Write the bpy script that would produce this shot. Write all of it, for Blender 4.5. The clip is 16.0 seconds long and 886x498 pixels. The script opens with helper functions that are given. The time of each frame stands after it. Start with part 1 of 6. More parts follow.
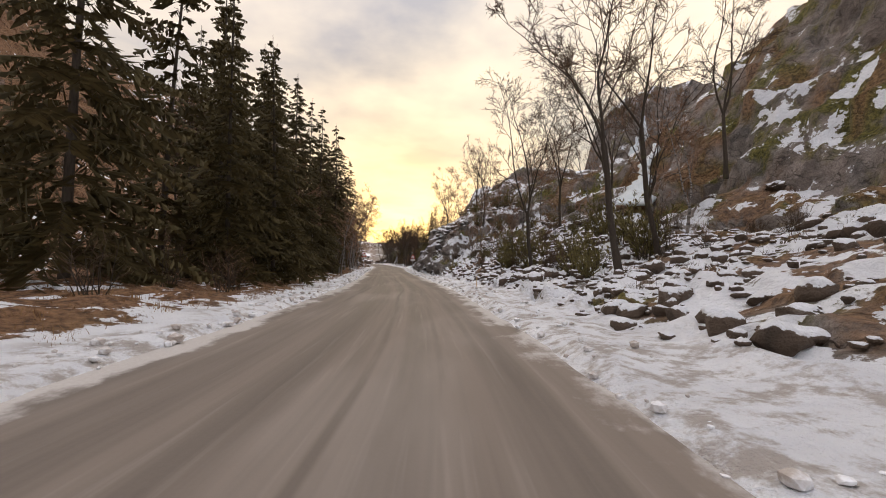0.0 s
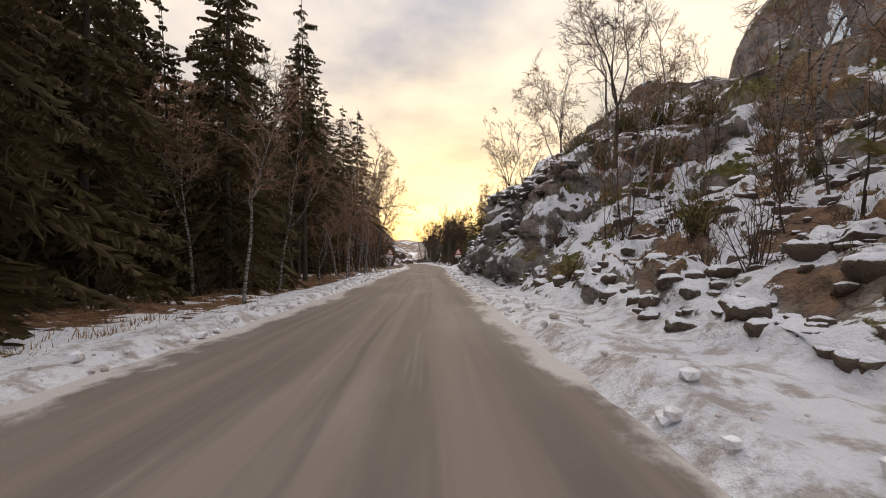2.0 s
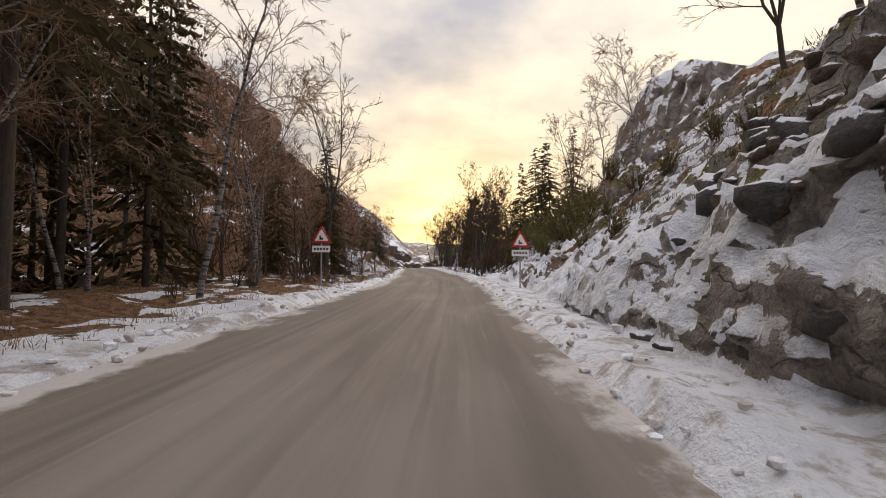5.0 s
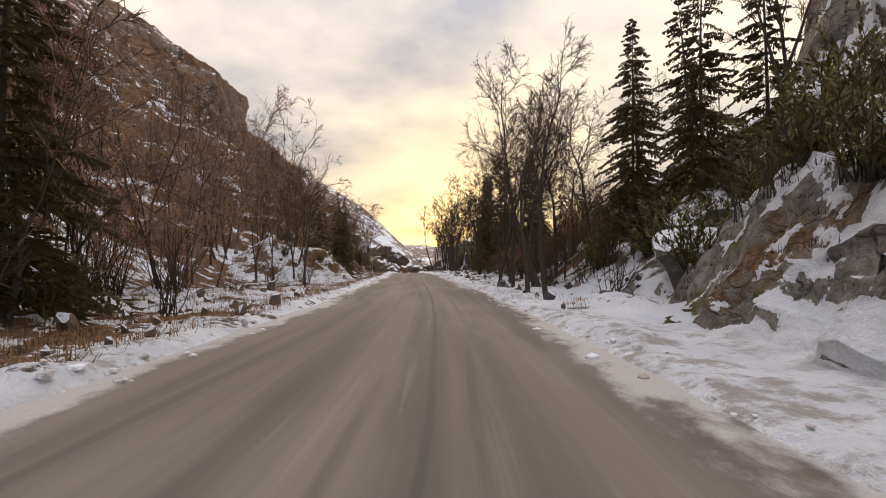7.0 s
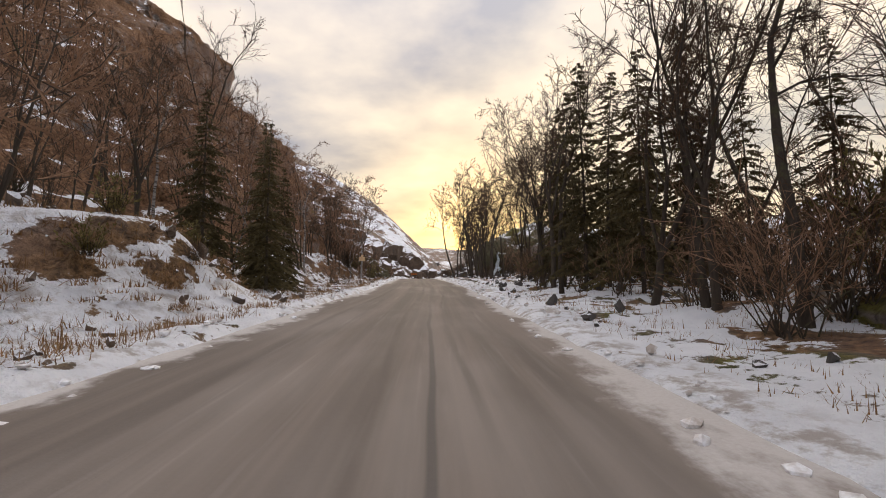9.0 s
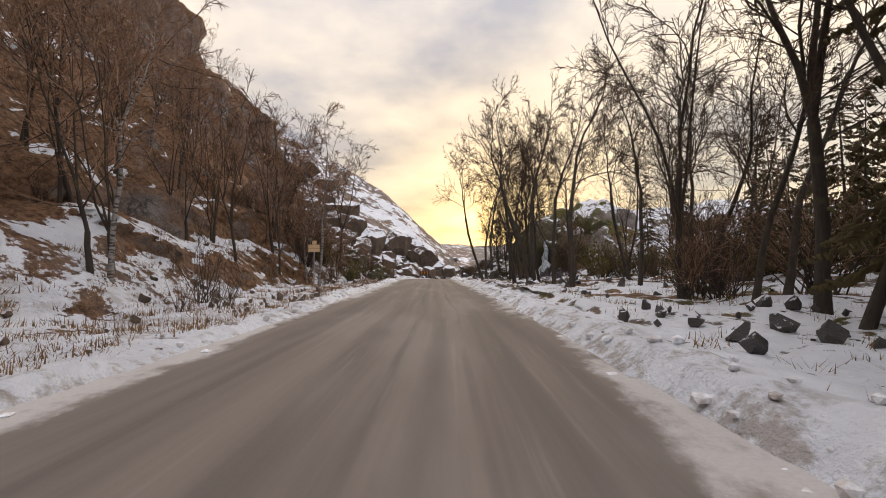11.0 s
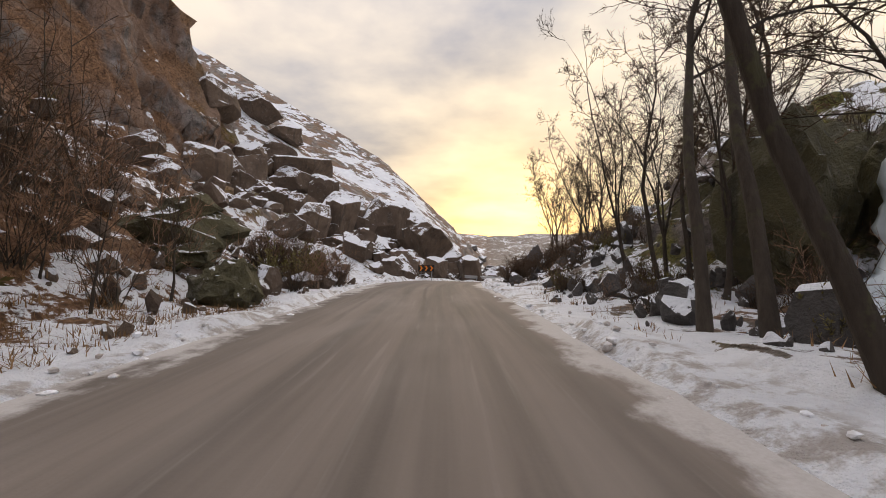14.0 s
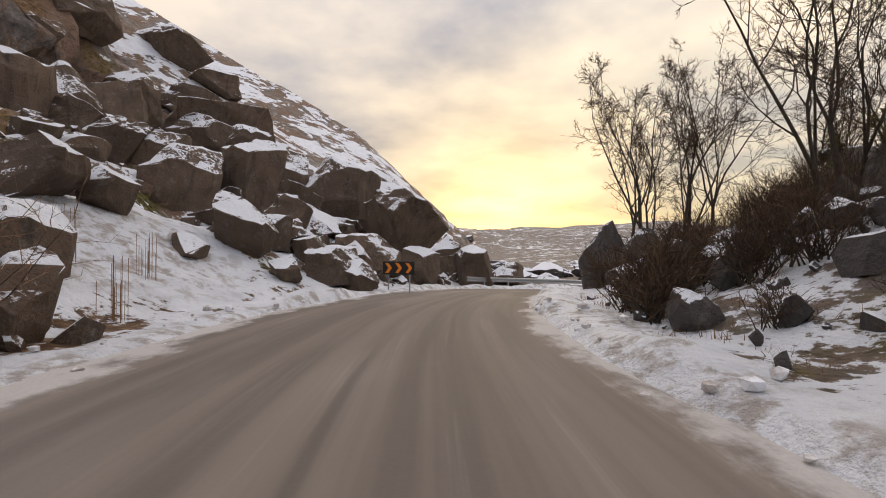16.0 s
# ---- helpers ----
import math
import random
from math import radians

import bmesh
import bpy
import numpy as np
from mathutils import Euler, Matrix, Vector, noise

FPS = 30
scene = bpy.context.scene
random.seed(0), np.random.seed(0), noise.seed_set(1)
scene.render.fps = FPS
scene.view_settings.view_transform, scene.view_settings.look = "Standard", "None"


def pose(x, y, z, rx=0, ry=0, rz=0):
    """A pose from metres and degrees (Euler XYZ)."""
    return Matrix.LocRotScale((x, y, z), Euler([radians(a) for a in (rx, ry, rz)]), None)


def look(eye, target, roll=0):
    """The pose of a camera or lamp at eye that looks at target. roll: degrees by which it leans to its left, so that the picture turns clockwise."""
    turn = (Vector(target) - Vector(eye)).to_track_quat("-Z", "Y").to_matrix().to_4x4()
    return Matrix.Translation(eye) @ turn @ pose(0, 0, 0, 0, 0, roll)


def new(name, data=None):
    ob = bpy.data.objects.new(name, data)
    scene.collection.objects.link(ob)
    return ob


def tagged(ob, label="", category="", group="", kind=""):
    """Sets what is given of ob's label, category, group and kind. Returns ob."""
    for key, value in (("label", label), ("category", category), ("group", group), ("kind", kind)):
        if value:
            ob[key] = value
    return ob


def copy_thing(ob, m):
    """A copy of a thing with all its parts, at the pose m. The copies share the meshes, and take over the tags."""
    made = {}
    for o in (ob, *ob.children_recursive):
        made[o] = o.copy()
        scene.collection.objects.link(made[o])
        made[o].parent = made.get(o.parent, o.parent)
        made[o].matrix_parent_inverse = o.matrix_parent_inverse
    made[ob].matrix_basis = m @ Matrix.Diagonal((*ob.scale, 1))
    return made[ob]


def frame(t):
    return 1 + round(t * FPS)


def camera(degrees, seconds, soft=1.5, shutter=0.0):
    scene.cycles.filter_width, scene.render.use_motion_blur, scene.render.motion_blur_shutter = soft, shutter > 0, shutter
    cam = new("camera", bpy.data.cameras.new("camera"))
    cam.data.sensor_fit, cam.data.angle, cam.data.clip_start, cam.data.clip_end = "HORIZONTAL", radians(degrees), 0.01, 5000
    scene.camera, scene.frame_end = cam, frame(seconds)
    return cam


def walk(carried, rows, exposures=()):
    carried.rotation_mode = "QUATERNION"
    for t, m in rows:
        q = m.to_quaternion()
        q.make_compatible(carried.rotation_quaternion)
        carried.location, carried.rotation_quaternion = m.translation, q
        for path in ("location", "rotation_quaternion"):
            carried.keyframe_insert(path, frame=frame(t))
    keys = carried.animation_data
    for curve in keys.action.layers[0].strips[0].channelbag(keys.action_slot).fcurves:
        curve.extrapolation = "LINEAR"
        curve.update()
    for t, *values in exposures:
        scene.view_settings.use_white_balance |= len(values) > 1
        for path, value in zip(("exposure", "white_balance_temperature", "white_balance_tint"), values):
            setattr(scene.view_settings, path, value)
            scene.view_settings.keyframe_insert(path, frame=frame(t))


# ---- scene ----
# ---- camera: a car driving along a valley road ----
# seconds, x, y, z, heading to the right of +y, tilt up, lean (degrees)
PATH = [
    (0.0, -0.00, 0.00, 1.250, 8.78, 1.90, 1.26),
    (0.5, 0.87, 6.28, 1.241, 7.48, 1.68, 0.17),
    (1.0, 1.57, 12.74, 1.230, 5.95, 1.55, -0.35),
    (1.5, 2.13, 19.15, 1.216, 4.41, 1.48, -0.28),
    (2.0, 2.50, 25.50, 1.203, 2.82, 1.60, -0.73),
    (2.5, 2.78, 32.11, 1.197, 2.05, 1.77, -0.27),
    (3.0, 3.04, 38.99, 1.199, 1.84, 2.15, -0.43),
    (3.5, 3.15, 45.64, 1.212, 1.34, 2.21, -0.03),
    (4.0, 3.28, 52.64, 1.232, 0.95, 1.88, 0.60),
    (4.5, 3.39, 59.59, 1.257, 1.07, 2.00, 0.50),
    (5.0, 3.50, 66.48, 1.287, 1.19, 2.11, 0.39),
    (5.5, 3.65, 73.27, 1.318, 1.32, 2.22, 0.28),
    (6.0, 3.81, 79.93, 1.351, 1.44, 2.34, 0.17),
    (6.5, 3.97, 86.42, 1.382, 1.56, 2.45, 0.06),
    (7.0, 4.07, 92.72, 1.411, 0.67, 2.47, -0.76),
    (7.5, 4.05, 98.75, 1.443, -0.13, 2.59, -0.46),
    (8.0, 3.91, 104.66, 1.481, -0.61, 2.80, -0.30),
    (8.5, 3.72, 110.20, 1.527, -0.97, 2.81, 0.10),
    (9.0, 3.60, 115.28, 1.579, -1.77, 2.99, -0.03),
    (9.5, 3.43, 120.31, 1.631, -2.33, 2.88, -0.13),
    (10.0, 3.24, 125.32, 1.681, -2.88, 2.77, -0.22),
    (10.5, 3.00, 130.31, 1.731, -3.44, 2.66, -0.31),
    (11.0, 2.71, 135.31, 1.777, -3.99, 2.55, -0.41),
    (11.5, 2.35, 140.34, 1.821, -4.55, 2.44, -0.50),
    (12.0, 1.97, 145.45, 1.861, -4.81, 2.30, -0.41),
    (12.5, 1.53, 150.65, 1.895, -5.45, 2.06, 0.07),
    (13.0, 1.03, 155.86, 1.920, -5.65, 1.64, -0.01),
    (13.5, 0.52, 161.09, 1.934, -5.83, 2.23, -0.30),
    (14.0, 0.09, 166.18, 1.935, -5.59, 1.37, 0.42),
    (14.5, -0.31, 170.90, 1.920, -5.18, 1.38, 0.55),
    (15.0, -0.71, 175.17, 1.893, -4.94, 0.79, 0.58),
    (15.5, -1.15, 179.20, 1.856, -4.73, 1.27, 0.34),
    (16.0, -1.56, 183.08, 1.815, -4.16, 0.66, 0.09),
]
cam = camera(88.8, 16.0, soft=1.0, shutter=0.0)


def eye_pose(x, y, z, heading, tilt, lean):
    a, b = radians(heading), radians(tilt)
    ahead = Vector((math.sin(a) * math.cos(b), math.cos(a) * math.cos(b), math.sin(b)))
    return look((x, y, z), Vector((x, y, z)) + ahead, lean)


walk(cam, [(t, eye_pose(*row)) for t, *row in PATH], exposures=[(0.0, -0.17, 6600, 13), (4.0, -0.17, 6480, 13), (7.0, -0.17, 6450, 13), (12.0, -0.18, 6500, 13), (16.0, -0.30, 6500, 13)])

# ---- sky and sun ----
SUN_AZIMUTH, SUN_HEIGHT = 3.0, 5.0
world = bpy.data.worlds.new("overcast_evening_sky")
scene.world = world
world.use_nodes = True


def build_sky(nt):
    nt.nodes.clear()
    N = nt.nodes.new
    L = nt.links.new

    def math_node(op, a, b=None, c=None):
        n = N("ShaderNodeMath")
        n.operation = op
        for i, v in enumerate((a, b, c)):
            if v is None:
                continue
            if isinstance(v, (int, float)):
                n.inputs[i].default_value = v
            else:
                L(v, n.inputs[i])
        return n.outputs[0]

    coord = N("ShaderNodeTexCoord").outputs["Generated"]
    sep = N("ShaderNodeSeparateXYZ")
    L(coord, sep.inputs[0])
    x, y, z = sep.outputs
    up = math_node("MAXIMUM", z, 0.0)
    depth = math_node("ADD", up, 0.16)
    flat = N("ShaderNodeCombineXYZ")
    L(math_node("DIVIDE", x, depth), flat.inputs[0])
    L(math_node("DIVIDE", y, depth), flat.inputs[1])
    cloud = N("ShaderNodeTexNoise")
    cloud.inputs["Scale"].default_value = 1.15
    cloud.inputs["Detail"].default_value = 6.0
    cloud.inputs["Roughness"].default_value = 0.52
    L(flat.outputs[0], cloud.inputs["Vector"])
    thick = N("ShaderNodeValToRGB")
    thick.color_ramp.elements[0].position = 0.37
    thick.color_ramp.elements[0].color = (1.10, 0.96, 0.785, 1)
    thick.color_ramp.elements[1].position = 0.60
    thick.color_ramp.elements[1].color = (0.455, 0.462, 0.525, 1)
    L(cloud.outputs["Fac"], thick.inputs[0])
    # how closely each direction points at the sun
    a = radians(SUN_AZIMUTH)
    e = radians(SUN_HEIGHT)
    sun = N("ShaderNodeVectorMath")
    sun.operation = "DOT_PRODUCT"
    L(coord, sun.inputs[0])
    sun.inputs[1].default_value = (math.sin(a) * math.cos(e), math.cos(a) * math.cos(e), math.sin(e))
    near = math_node("MAXIMUM", sun.outputs["Value"], 0.0)
    # an overcast sky is brightest overhead
    high = math_node("MULTIPLY", up, up)
    dome = math_node("ADD", math_node("MULTIPLY_ADD", high, 1.25, 0.86), math_node("MULTIPLY", math_node("MULTIPLY", high, high), 0.6))
    # the unseen sky away from the sun is lifted slightly to fill shaded faces
    side = math_node("MULTIPLY", dome, math_node("MULTIPLY_ADD", sun.outputs["Value"], -0.08, 1.08))
    glow = math_node("POWER", near, 30.0)
    halo = math_node("POWER", near, 220.0)
    low = math_node("POWER", math_node("SUBTRACT", 1.0, up), 11.0)

    def scaled(colour, fac):
        n = N("ShaderNodeVectorMath")
        n.operation = "SCALE"
        if isinstance(colour, tuple):
            n.inputs[0].default_value = colour
        else:
            L(colour, n.inputs[0])
        if isinstance(fac, (int, float)):
            n.inputs["Scale"].default_value = fac
        else:
            L(fac, n.inputs["Scale"])
        return n.outputs[0]

    def plus(a, b):
        n = N("ShaderNodeVectorMath")
        n.operation = "ADD"
        L(a, n.inputs[0])
        L(b, n.inputs[1])
        return n.outputs[0]

    sky = N("ShaderNodeTexSky")
    sky.sky_type = "NISHITA"
    sky.sun_disc = False
    sky.sun_elevation = e
    sky.sun_rotation = a
    # away from the sunset the cloud deck is bluer
    cool = N("ShaderNodeMix")
    cool.data_type = "RGBA"
    cool.blend_type = "MULTIPLY"
    away = N("ShaderNodeMapRange")
    away.interpolation_type = "SMOOTHSTEP"
    L(sun.outputs["Value"], away.inputs[0])
    away.inputs[1].default_value, away.inputs[2].default_value = 0.75, -0.35
    L(away.outputs[0], cool.inputs[0])
    L(thick.outputs[0], cool.inputs[6])
    cool.inputs[7].default_value = (0.93, 0.99, 1.10, 1)
    total = plus(scaled(sky.outputs[0], 0.02), scaled(cool.outputs[2], side))
    total = plus(total, scaled((0.60, 0.38, 0.02), glow))
    total = plus(total, scaled((0.7, 0.5, 0.15), halo))
    # thin bright cloud to the right of the sun
    thin = N("ShaderNodeVectorMath")
    thin.operation = "DOT_PRODUCT"
    L(coord, thin.inputs[0])
    b, c = radians(26.0), radians(17.0)
    thin.inputs[1].default_value = (math.sin(b) * math.cos(c), math.cos(b) * math.cos(c), math.sin(c))
    veil = math_node("POWER", math_node("MAXIMUM", thin.outputs["Value"], 0.0), 14.0)
    total = plus(total, scaled((0.26, 0.215, 0.09), veil))
    total = plus(total, scaled((0.22, 0.06, -0.26), math_node("MULTIPLY", low, near)))
    bg = N("ShaderNodeBackground")
    L(total, bg.inputs[0])
    bg.inputs[1].default_value = 0.95
    L(bg.outputs[0], N("ShaderNodeOutputWorld").inputs[0])


build_sky(world.node_tree)
sun_lamp = new("sun", bpy.data.lights.new("sun", "SUN"))
sun_lamp.data.energy = 0.6
sun_lamp.data.angle = radians(20)
sun_lamp.data.color = (1.0, 0.80, 0.52)
sun_lamp.matrix_world = look((0, 0, 60), (-math.sin(radians(SUN_AZIMUTH)) * 50, -math.cos(radians(SUN_AZIMUTH)) * 50, 60 - 50 * math.tan(radians(SUN_HEIGHT + 4))))

# ---- materials ----
class Shader:
    """A node material under construction."""

    def __init__(self, name):
        self.m = bpy.data.materials.new(name)
        self.m.use_nodes = True
        self.nt = self.m.node_tree
        self.bsdf = self.nt.nodes["Principled BSDF"]

    def node(self, kind, **inputs):
        n = self.nt.nodes.new(kind)
        for k, v in inputs.items():
            self.put(v, n.inputs[k.replace("_", " ")])
        return n

    def put(self, v, socket):
        if isinstance(v, bpy.types.NodeSocket):
            self.nt.links.new(v, socket)
        elif isinstance(v, tuple) and len(v) == 3 and socket.type == "RGBA":
            socket.default_value = (*v, 1)
        else:
            socket.default_value = v

    def where(self):
        return self.node("ShaderNodeNewGeometry").outputs["Position"]

    def local(self):
        return self.node("ShaderNodeTexCoord").outputs["Object"]

    def noise(self, vector, scale, detail=4.0, rough=0.55):
        return self.node("ShaderNodeTexNoise", Vector=vector, Scale=scale, Detail=detail, Roughness=rough).outputs["Fac"]

    def stretched(self, vector, sx, sy, sz):
        n = self.node("ShaderNodeVectorMath")
        n.operation = "MULTIPLY"
        self.put(vector, n.inputs[0])
        n.inputs[1].default_value = (sx, sy, sz)
        return n.outputs[0]

    def math(self, op, a, b=0.0, clamp=False):
        n = self.nt.nodes.new("ShaderNodeMath")
        n.operation = op
        n.use_clamp = clamp
        self.put(a, n.inputs[0])
        self.put(b, n.inputs[1])
        return n.outputs[0]

    def ramp(self, fac, lo, hi):
        n = self.nt.nodes.new("ShaderNodeMapRange")
        n.interpolation_type = "SMOOTHSTEP"
        self.put(fac, n.inputs[0])
        n.inputs[1].default_value, n.inputs[2].default_value = lo, hi
        return n.outputs[0]

    def mix(self, fac, a, b):
        n = self.nt.nodes.new("ShaderNodeMix")
        n.data_type = "RGBA"
        self.put(fac, n.inputs[0])
        self.put(a, n.inputs[6])
        self.put(b, n.inputs[7])
        return n.outputs[2]

    def bump(self, height, strength, distance):
        n = self.node("ShaderNodeBump", Height=height, Strength=strength, Distance=distance)
        self.put(n.outputs[0], self.bsdf.inputs["Normal"])
        return n.outputs[0]

    def upness(self):
        sep = self.node("ShaderNodeSeparateXYZ")
        self.put(self.node("ShaderNodeNewGeometry").outputs["Normal"], sep.inputs[0])
        return sep.outputs[2]

    def done(self, colour, rough=0.8, specular=0.3, metal=0.0):
        self.put(colour, self.bsdf.inputs["Base Color"])
        self.put(rough, self.bsdf.inputs["Roughness"])
        self.put(specular, self.bsdf.inputs["Specular IOR Level"])
        self.put(metal, self.bsdf.inputs["Metallic"])
        return self.m


SNOW = (0.88, 0.90, 0.93)


def ground_material():
    s = Shader("snowy_ground")
    p = s.where()
    big = s.noise(p, 0.13, 4)
    mid = s.noise(p, 0.9, 6, 0.62)
    fine = s.noise(p, 5.0, 6, 0.68)
    rock = s.mix(s.ramp(mid, 0.3, 0.7), (0.12, 0.11, 0.102), (0.42, 0.37, 0.33))
    rock = s.mix(s.math("MULTIPLY", s.ramp(fine, 0.52, 0.70), 0.6), rock, (0.33, 0.30, 0.275))
    sep = s.node("ShaderNodeSeparateXYZ")
    s.put(p, sep.inputs[0])
    grey = s.mix(s.ramp(s.noise(p, 2.3, 6, 0.66), 0.34, 0.66), (0.15, 0.142, 0.13), (0.45, 0.42, 0.385))
    rock = s.mix(s.math("MULTIPLY", s.math("MULTIPLY", s.math("MULTIPLY", s.ramp(sep.outputs[0], 3.0, 6.0), s.ramp(sep.outputs[0], 20.0, 13.0)), s.ramp(sep.outputs[1], 120.0, 104.0)), 0.75), rock, grey)
    rust = s.noise(s.stretched(p, 0.5, 0.5, 0.14), 1.0, 5, 0.6)
    stained = s.math("ADD", s.math("MULTIPLY", s.ramp(sep.outputs[0], 8.0, -4.0), 0.6), 0.2)
    rock = s.mix(s.math("MULTIPLY", s.ramp(rust, 0.38, 0.58), stained), rock, s.mix(fine, (0.16, 0.092, 0.058), (0.43, 0.265, 0.175)))
    # joints that split the rock into blocks, and rough grain
    bent_p = s.node("ShaderNodeVectorMath")
    bent_p.operation = "ADD"
    s.put(s.stretched(p, 0.8, 0.8, 1.25), bent_p.inputs[0])
    s.put(s.node("ShaderNodeTexNoise", Vector=p, Scale=1.4, Detail=3.0).outputs["Color"], bent_p.inputs[1])
    cells = s.node("ShaderNodeTexVoronoi", Vector=bent_p.outputs[0], Scale=1.1)
    cells.feature = "DISTANCE_TO_EDGE"
    # joints open and close along their length
    closed = s.ramp(s.noise(p, 0.8, 4, 0.6), 0.44, 0.60)
    joint = s.math("MAXIMUM", s.ramp(cells.outputs["Distance"], 0.0, 0.05), closed)
    grain = s.noise(p, 16.0, 4, 0.7)
    rock = s.mix(s.math("MULTIPLY", s.math("SUBTRACT", 1.0, joint), 0.42), rock, (0.022, 0.020, 0.018))
    rock = s.mix(s.math("MULTIPLY", s.ramp(grain, 0.54, 0.40), 0.3), rock, (0.035, 0.031, 0.028))
    heath = s.mix(s.ramp(fine, 0.3, 0.7), (0.075, 0.040, 0.022), (0.34, 0.19, 0.10))
    left = s.math("MULTIPLY", s.ramp(sep.outputs[0], 6.0, -8.0), s.ramp(s.math("ADD", sep.outputs[1], s.math("MULTIPLY", s.math("MINIMUM", s.math("ADD", sep.outputs[0], 15.0), 0.0), 1.3)), 204.0, 186.0))
    moss = s.mix(s.ramp(fine, 0.3, 0.7), (0.045, 0.046, 0.013), (0.21, 0.185, 0.048))
    plants = s.mix(left, moss, heath)
    up = s.upness()
    # heather and moss hold on to the medium slopes
    hold = s.math("MULTIPLY", s.ramp(up, 0.30, 0.55), s.ramp(s.noise(p, 0.3, 5, 0.6), 0.44, 0.58))
    hold = s.math("MAXIMUM", hold, s.math("MULTIPLY", s.math("MULTIPLY", left, s.ramp(big, 0.38, 0.54)), s.ramp(up, 0.15, 0.4)))
    slab_side = s.ramp(sep.outputs[1], 212.0, 222.0)
    base = s.mix(s.math("MULTIPLY", hold, s.math("SUBTRACT", 1.0, s.math("MULTIPLY", slab_side, 0.85))), rock, plants)
    cover_plants = s.node("ShaderNodeAttribute")
    cover_plants.attribute_name = "litter"
    dead = cover_plants.outputs["Fac"]
    base = s.mix(s.math("MULTIPLY", dead, s.ramp(up, 0.3, 0.6), True), base, heath)
    # on the great slab by the bend the snow lies in wide fields
    loose = s.math("SUBTRACT", 1.0, s.math("MULTIPLY", slab_side, 0.55))
    # hardly any snow clings to an upright face
    loose = s.math("MULTIPLY", loose, s.ramp(up, -0.05, 0.5))
    lie = s.math("ADD", up, s.math("MULTIPLY", s.math("MULTIPLY", s.math("SUBTRACT", mid, 0.5), 1.5), loose))
    lie = s.math("ADD", lie, s.math("MULTIPLY", s.math("MULTIPLY", s.math("SUBTRACT", fine, 0.5), 0.8), loose))
    lie = s.math("ADD", lie, s.math("MULTIPLY", slab_side, s.math("MULTIPLY", s.math("SUBTRACT", s.noise(s.stretched(p, 0.13, 0.13, 0.22), 1.0, 5, 0.62), 0.51), 3.2)))
    lie = s.math("SUBTRACT", lie, s.math("MULTIPLY", s.math("SUBTRACT", big, 0.45), 0.5))
    ledge = s.noise(s.stretched(p, 0.6, 0.6, 0.8), 1.0, 4, 0.55)
    lie = s.math("ADD", lie, s.math("MULTIPLY", s.math("MULTIPLY", s.ramp(ledge, 0.50, 0.62), s.ramp(big, 0.66, 0.42)), s.math("MULTIPLY", s.ramp(up, 0.0, 0.5), 0.5)))
    woods = s.noise(p, 0.03, 5, 0.6)
    lie = s.math("SUBTRACT", lie, s.math("MULTIPLY", s.ramp(sep.outputs[1], 260.0, 330.0), s.math("MULTIPLY", s.ramp(woods, 0.42, 0.52), 0.6)))
    lie = s.math("ADD", lie, s.math("MULTIPLY", slab_side, 0.01))
    # rocky country past the bend
    past = s.math("MULTIPLY", s.ramp(sep.outputs[1], 216.0, 224.0), s.ramp(sep.outputs[0], -6.0, 4.0))
    lie = s.math("SUBTRACT", lie, s.math("MULTIPLY", past, s.math("MULTIPLY", s.ramp(s.noise(s.stretched(p, 0.16, 0.16, 0.6), 1.0, 6, 0.7), 0.38, 0.52), 0.95)))
    lie = s.math("SUBTRACT", lie, s.math("MULTIPLY", dead, 0.42))
    # the high outcrops on the right are plastered with blown snow
    lie = s.math("ADD", lie, s.math("MULTIPLY", s.math("MULTIPLY", s.ramp(sep.outputs[0], 15.0, 22.0), s.ramp(sep.outputs[1], 62.0, 90.0)), s.math("MULTIPLY", s.ramp(s.noise(p, 0.4, 5, 0.6), 0.40, 0.56), 0.6)))
    # snow fills the clefts and hollows of the rocks on the right
    right_rocks = s.math("MULTIPLY", s.math("MULTIPLY", s.ramp(sep.outputs[0], 4.0, 6.0), s.ramp(sep.outputs[0], 19.0, 13.0)), s.ramp(sep.outputs[1], 116.0, 100.0))
    cleft = s.math("MULTIPLY", s.ramp(s.noise(s.stretched(p, 0.75, 0.75, 0.42), 1.0, 6, 0.66), 0.49, 0.57), s.ramp(up, -0.15, 0.35))
    lie = s.math("ADD", lie, s.math("MULTIPLY", right_rocks, s.math("MULTIPLY", cleft, 0.54)))
    heathery = s.math("MULTIPLY", s.math("MULTIPLY", s.ramp(sep.outputs[0], 4.0, 6.0), s.ramp(sep.outputs[0], 14.0, 10.5)), s.math("MULTIPLY", s.ramp(sep.outputs[1], 72.0, 80.0), s.ramp(sep.outputs[1], 104.0, 98.0)))
    lie = s.math("ADD", lie, s.math("MULTIPLY", heathery, 0.19))
    # the brown cliffs over the rockfall are almost bare
    brow = s.math("MULTIPLY", s.ramp(sep.outputs[0], -15.0, -20.0), s.math("MULTIPLY", s.ramp(sep.outputs[1], 176.0, 188.0), s.ramp(sep.outputs[1], 219.0, 213.0)))
    lie = s.math("SUBTRACT", lie, s.math("MULTIPLY", brow, 0.22))
    cover = s.ramp(lie, 0.79, 0.87)
    snow = s.mix(s.ramp(mid, 0.3, 0.7), (0.74, 0.76, 0.80), SNOW)
    grime = s.math("MULTIPLY", s.math("MULTIPLY", dead, -0.8, True), s.ramp(s.noise(p, 2.2, 5, 0.7), 0.46, 0.62))
    snow = s.mix(grime, snow, (0.36, 0.31, 0.265))
    colour = s.mix(cover, base, snow)
    relief = s.math("ADD", s.math("MULTIPLY", fine, 0.6), mid)
    bare = s.math("SUBTRACT", 1.0, cover)
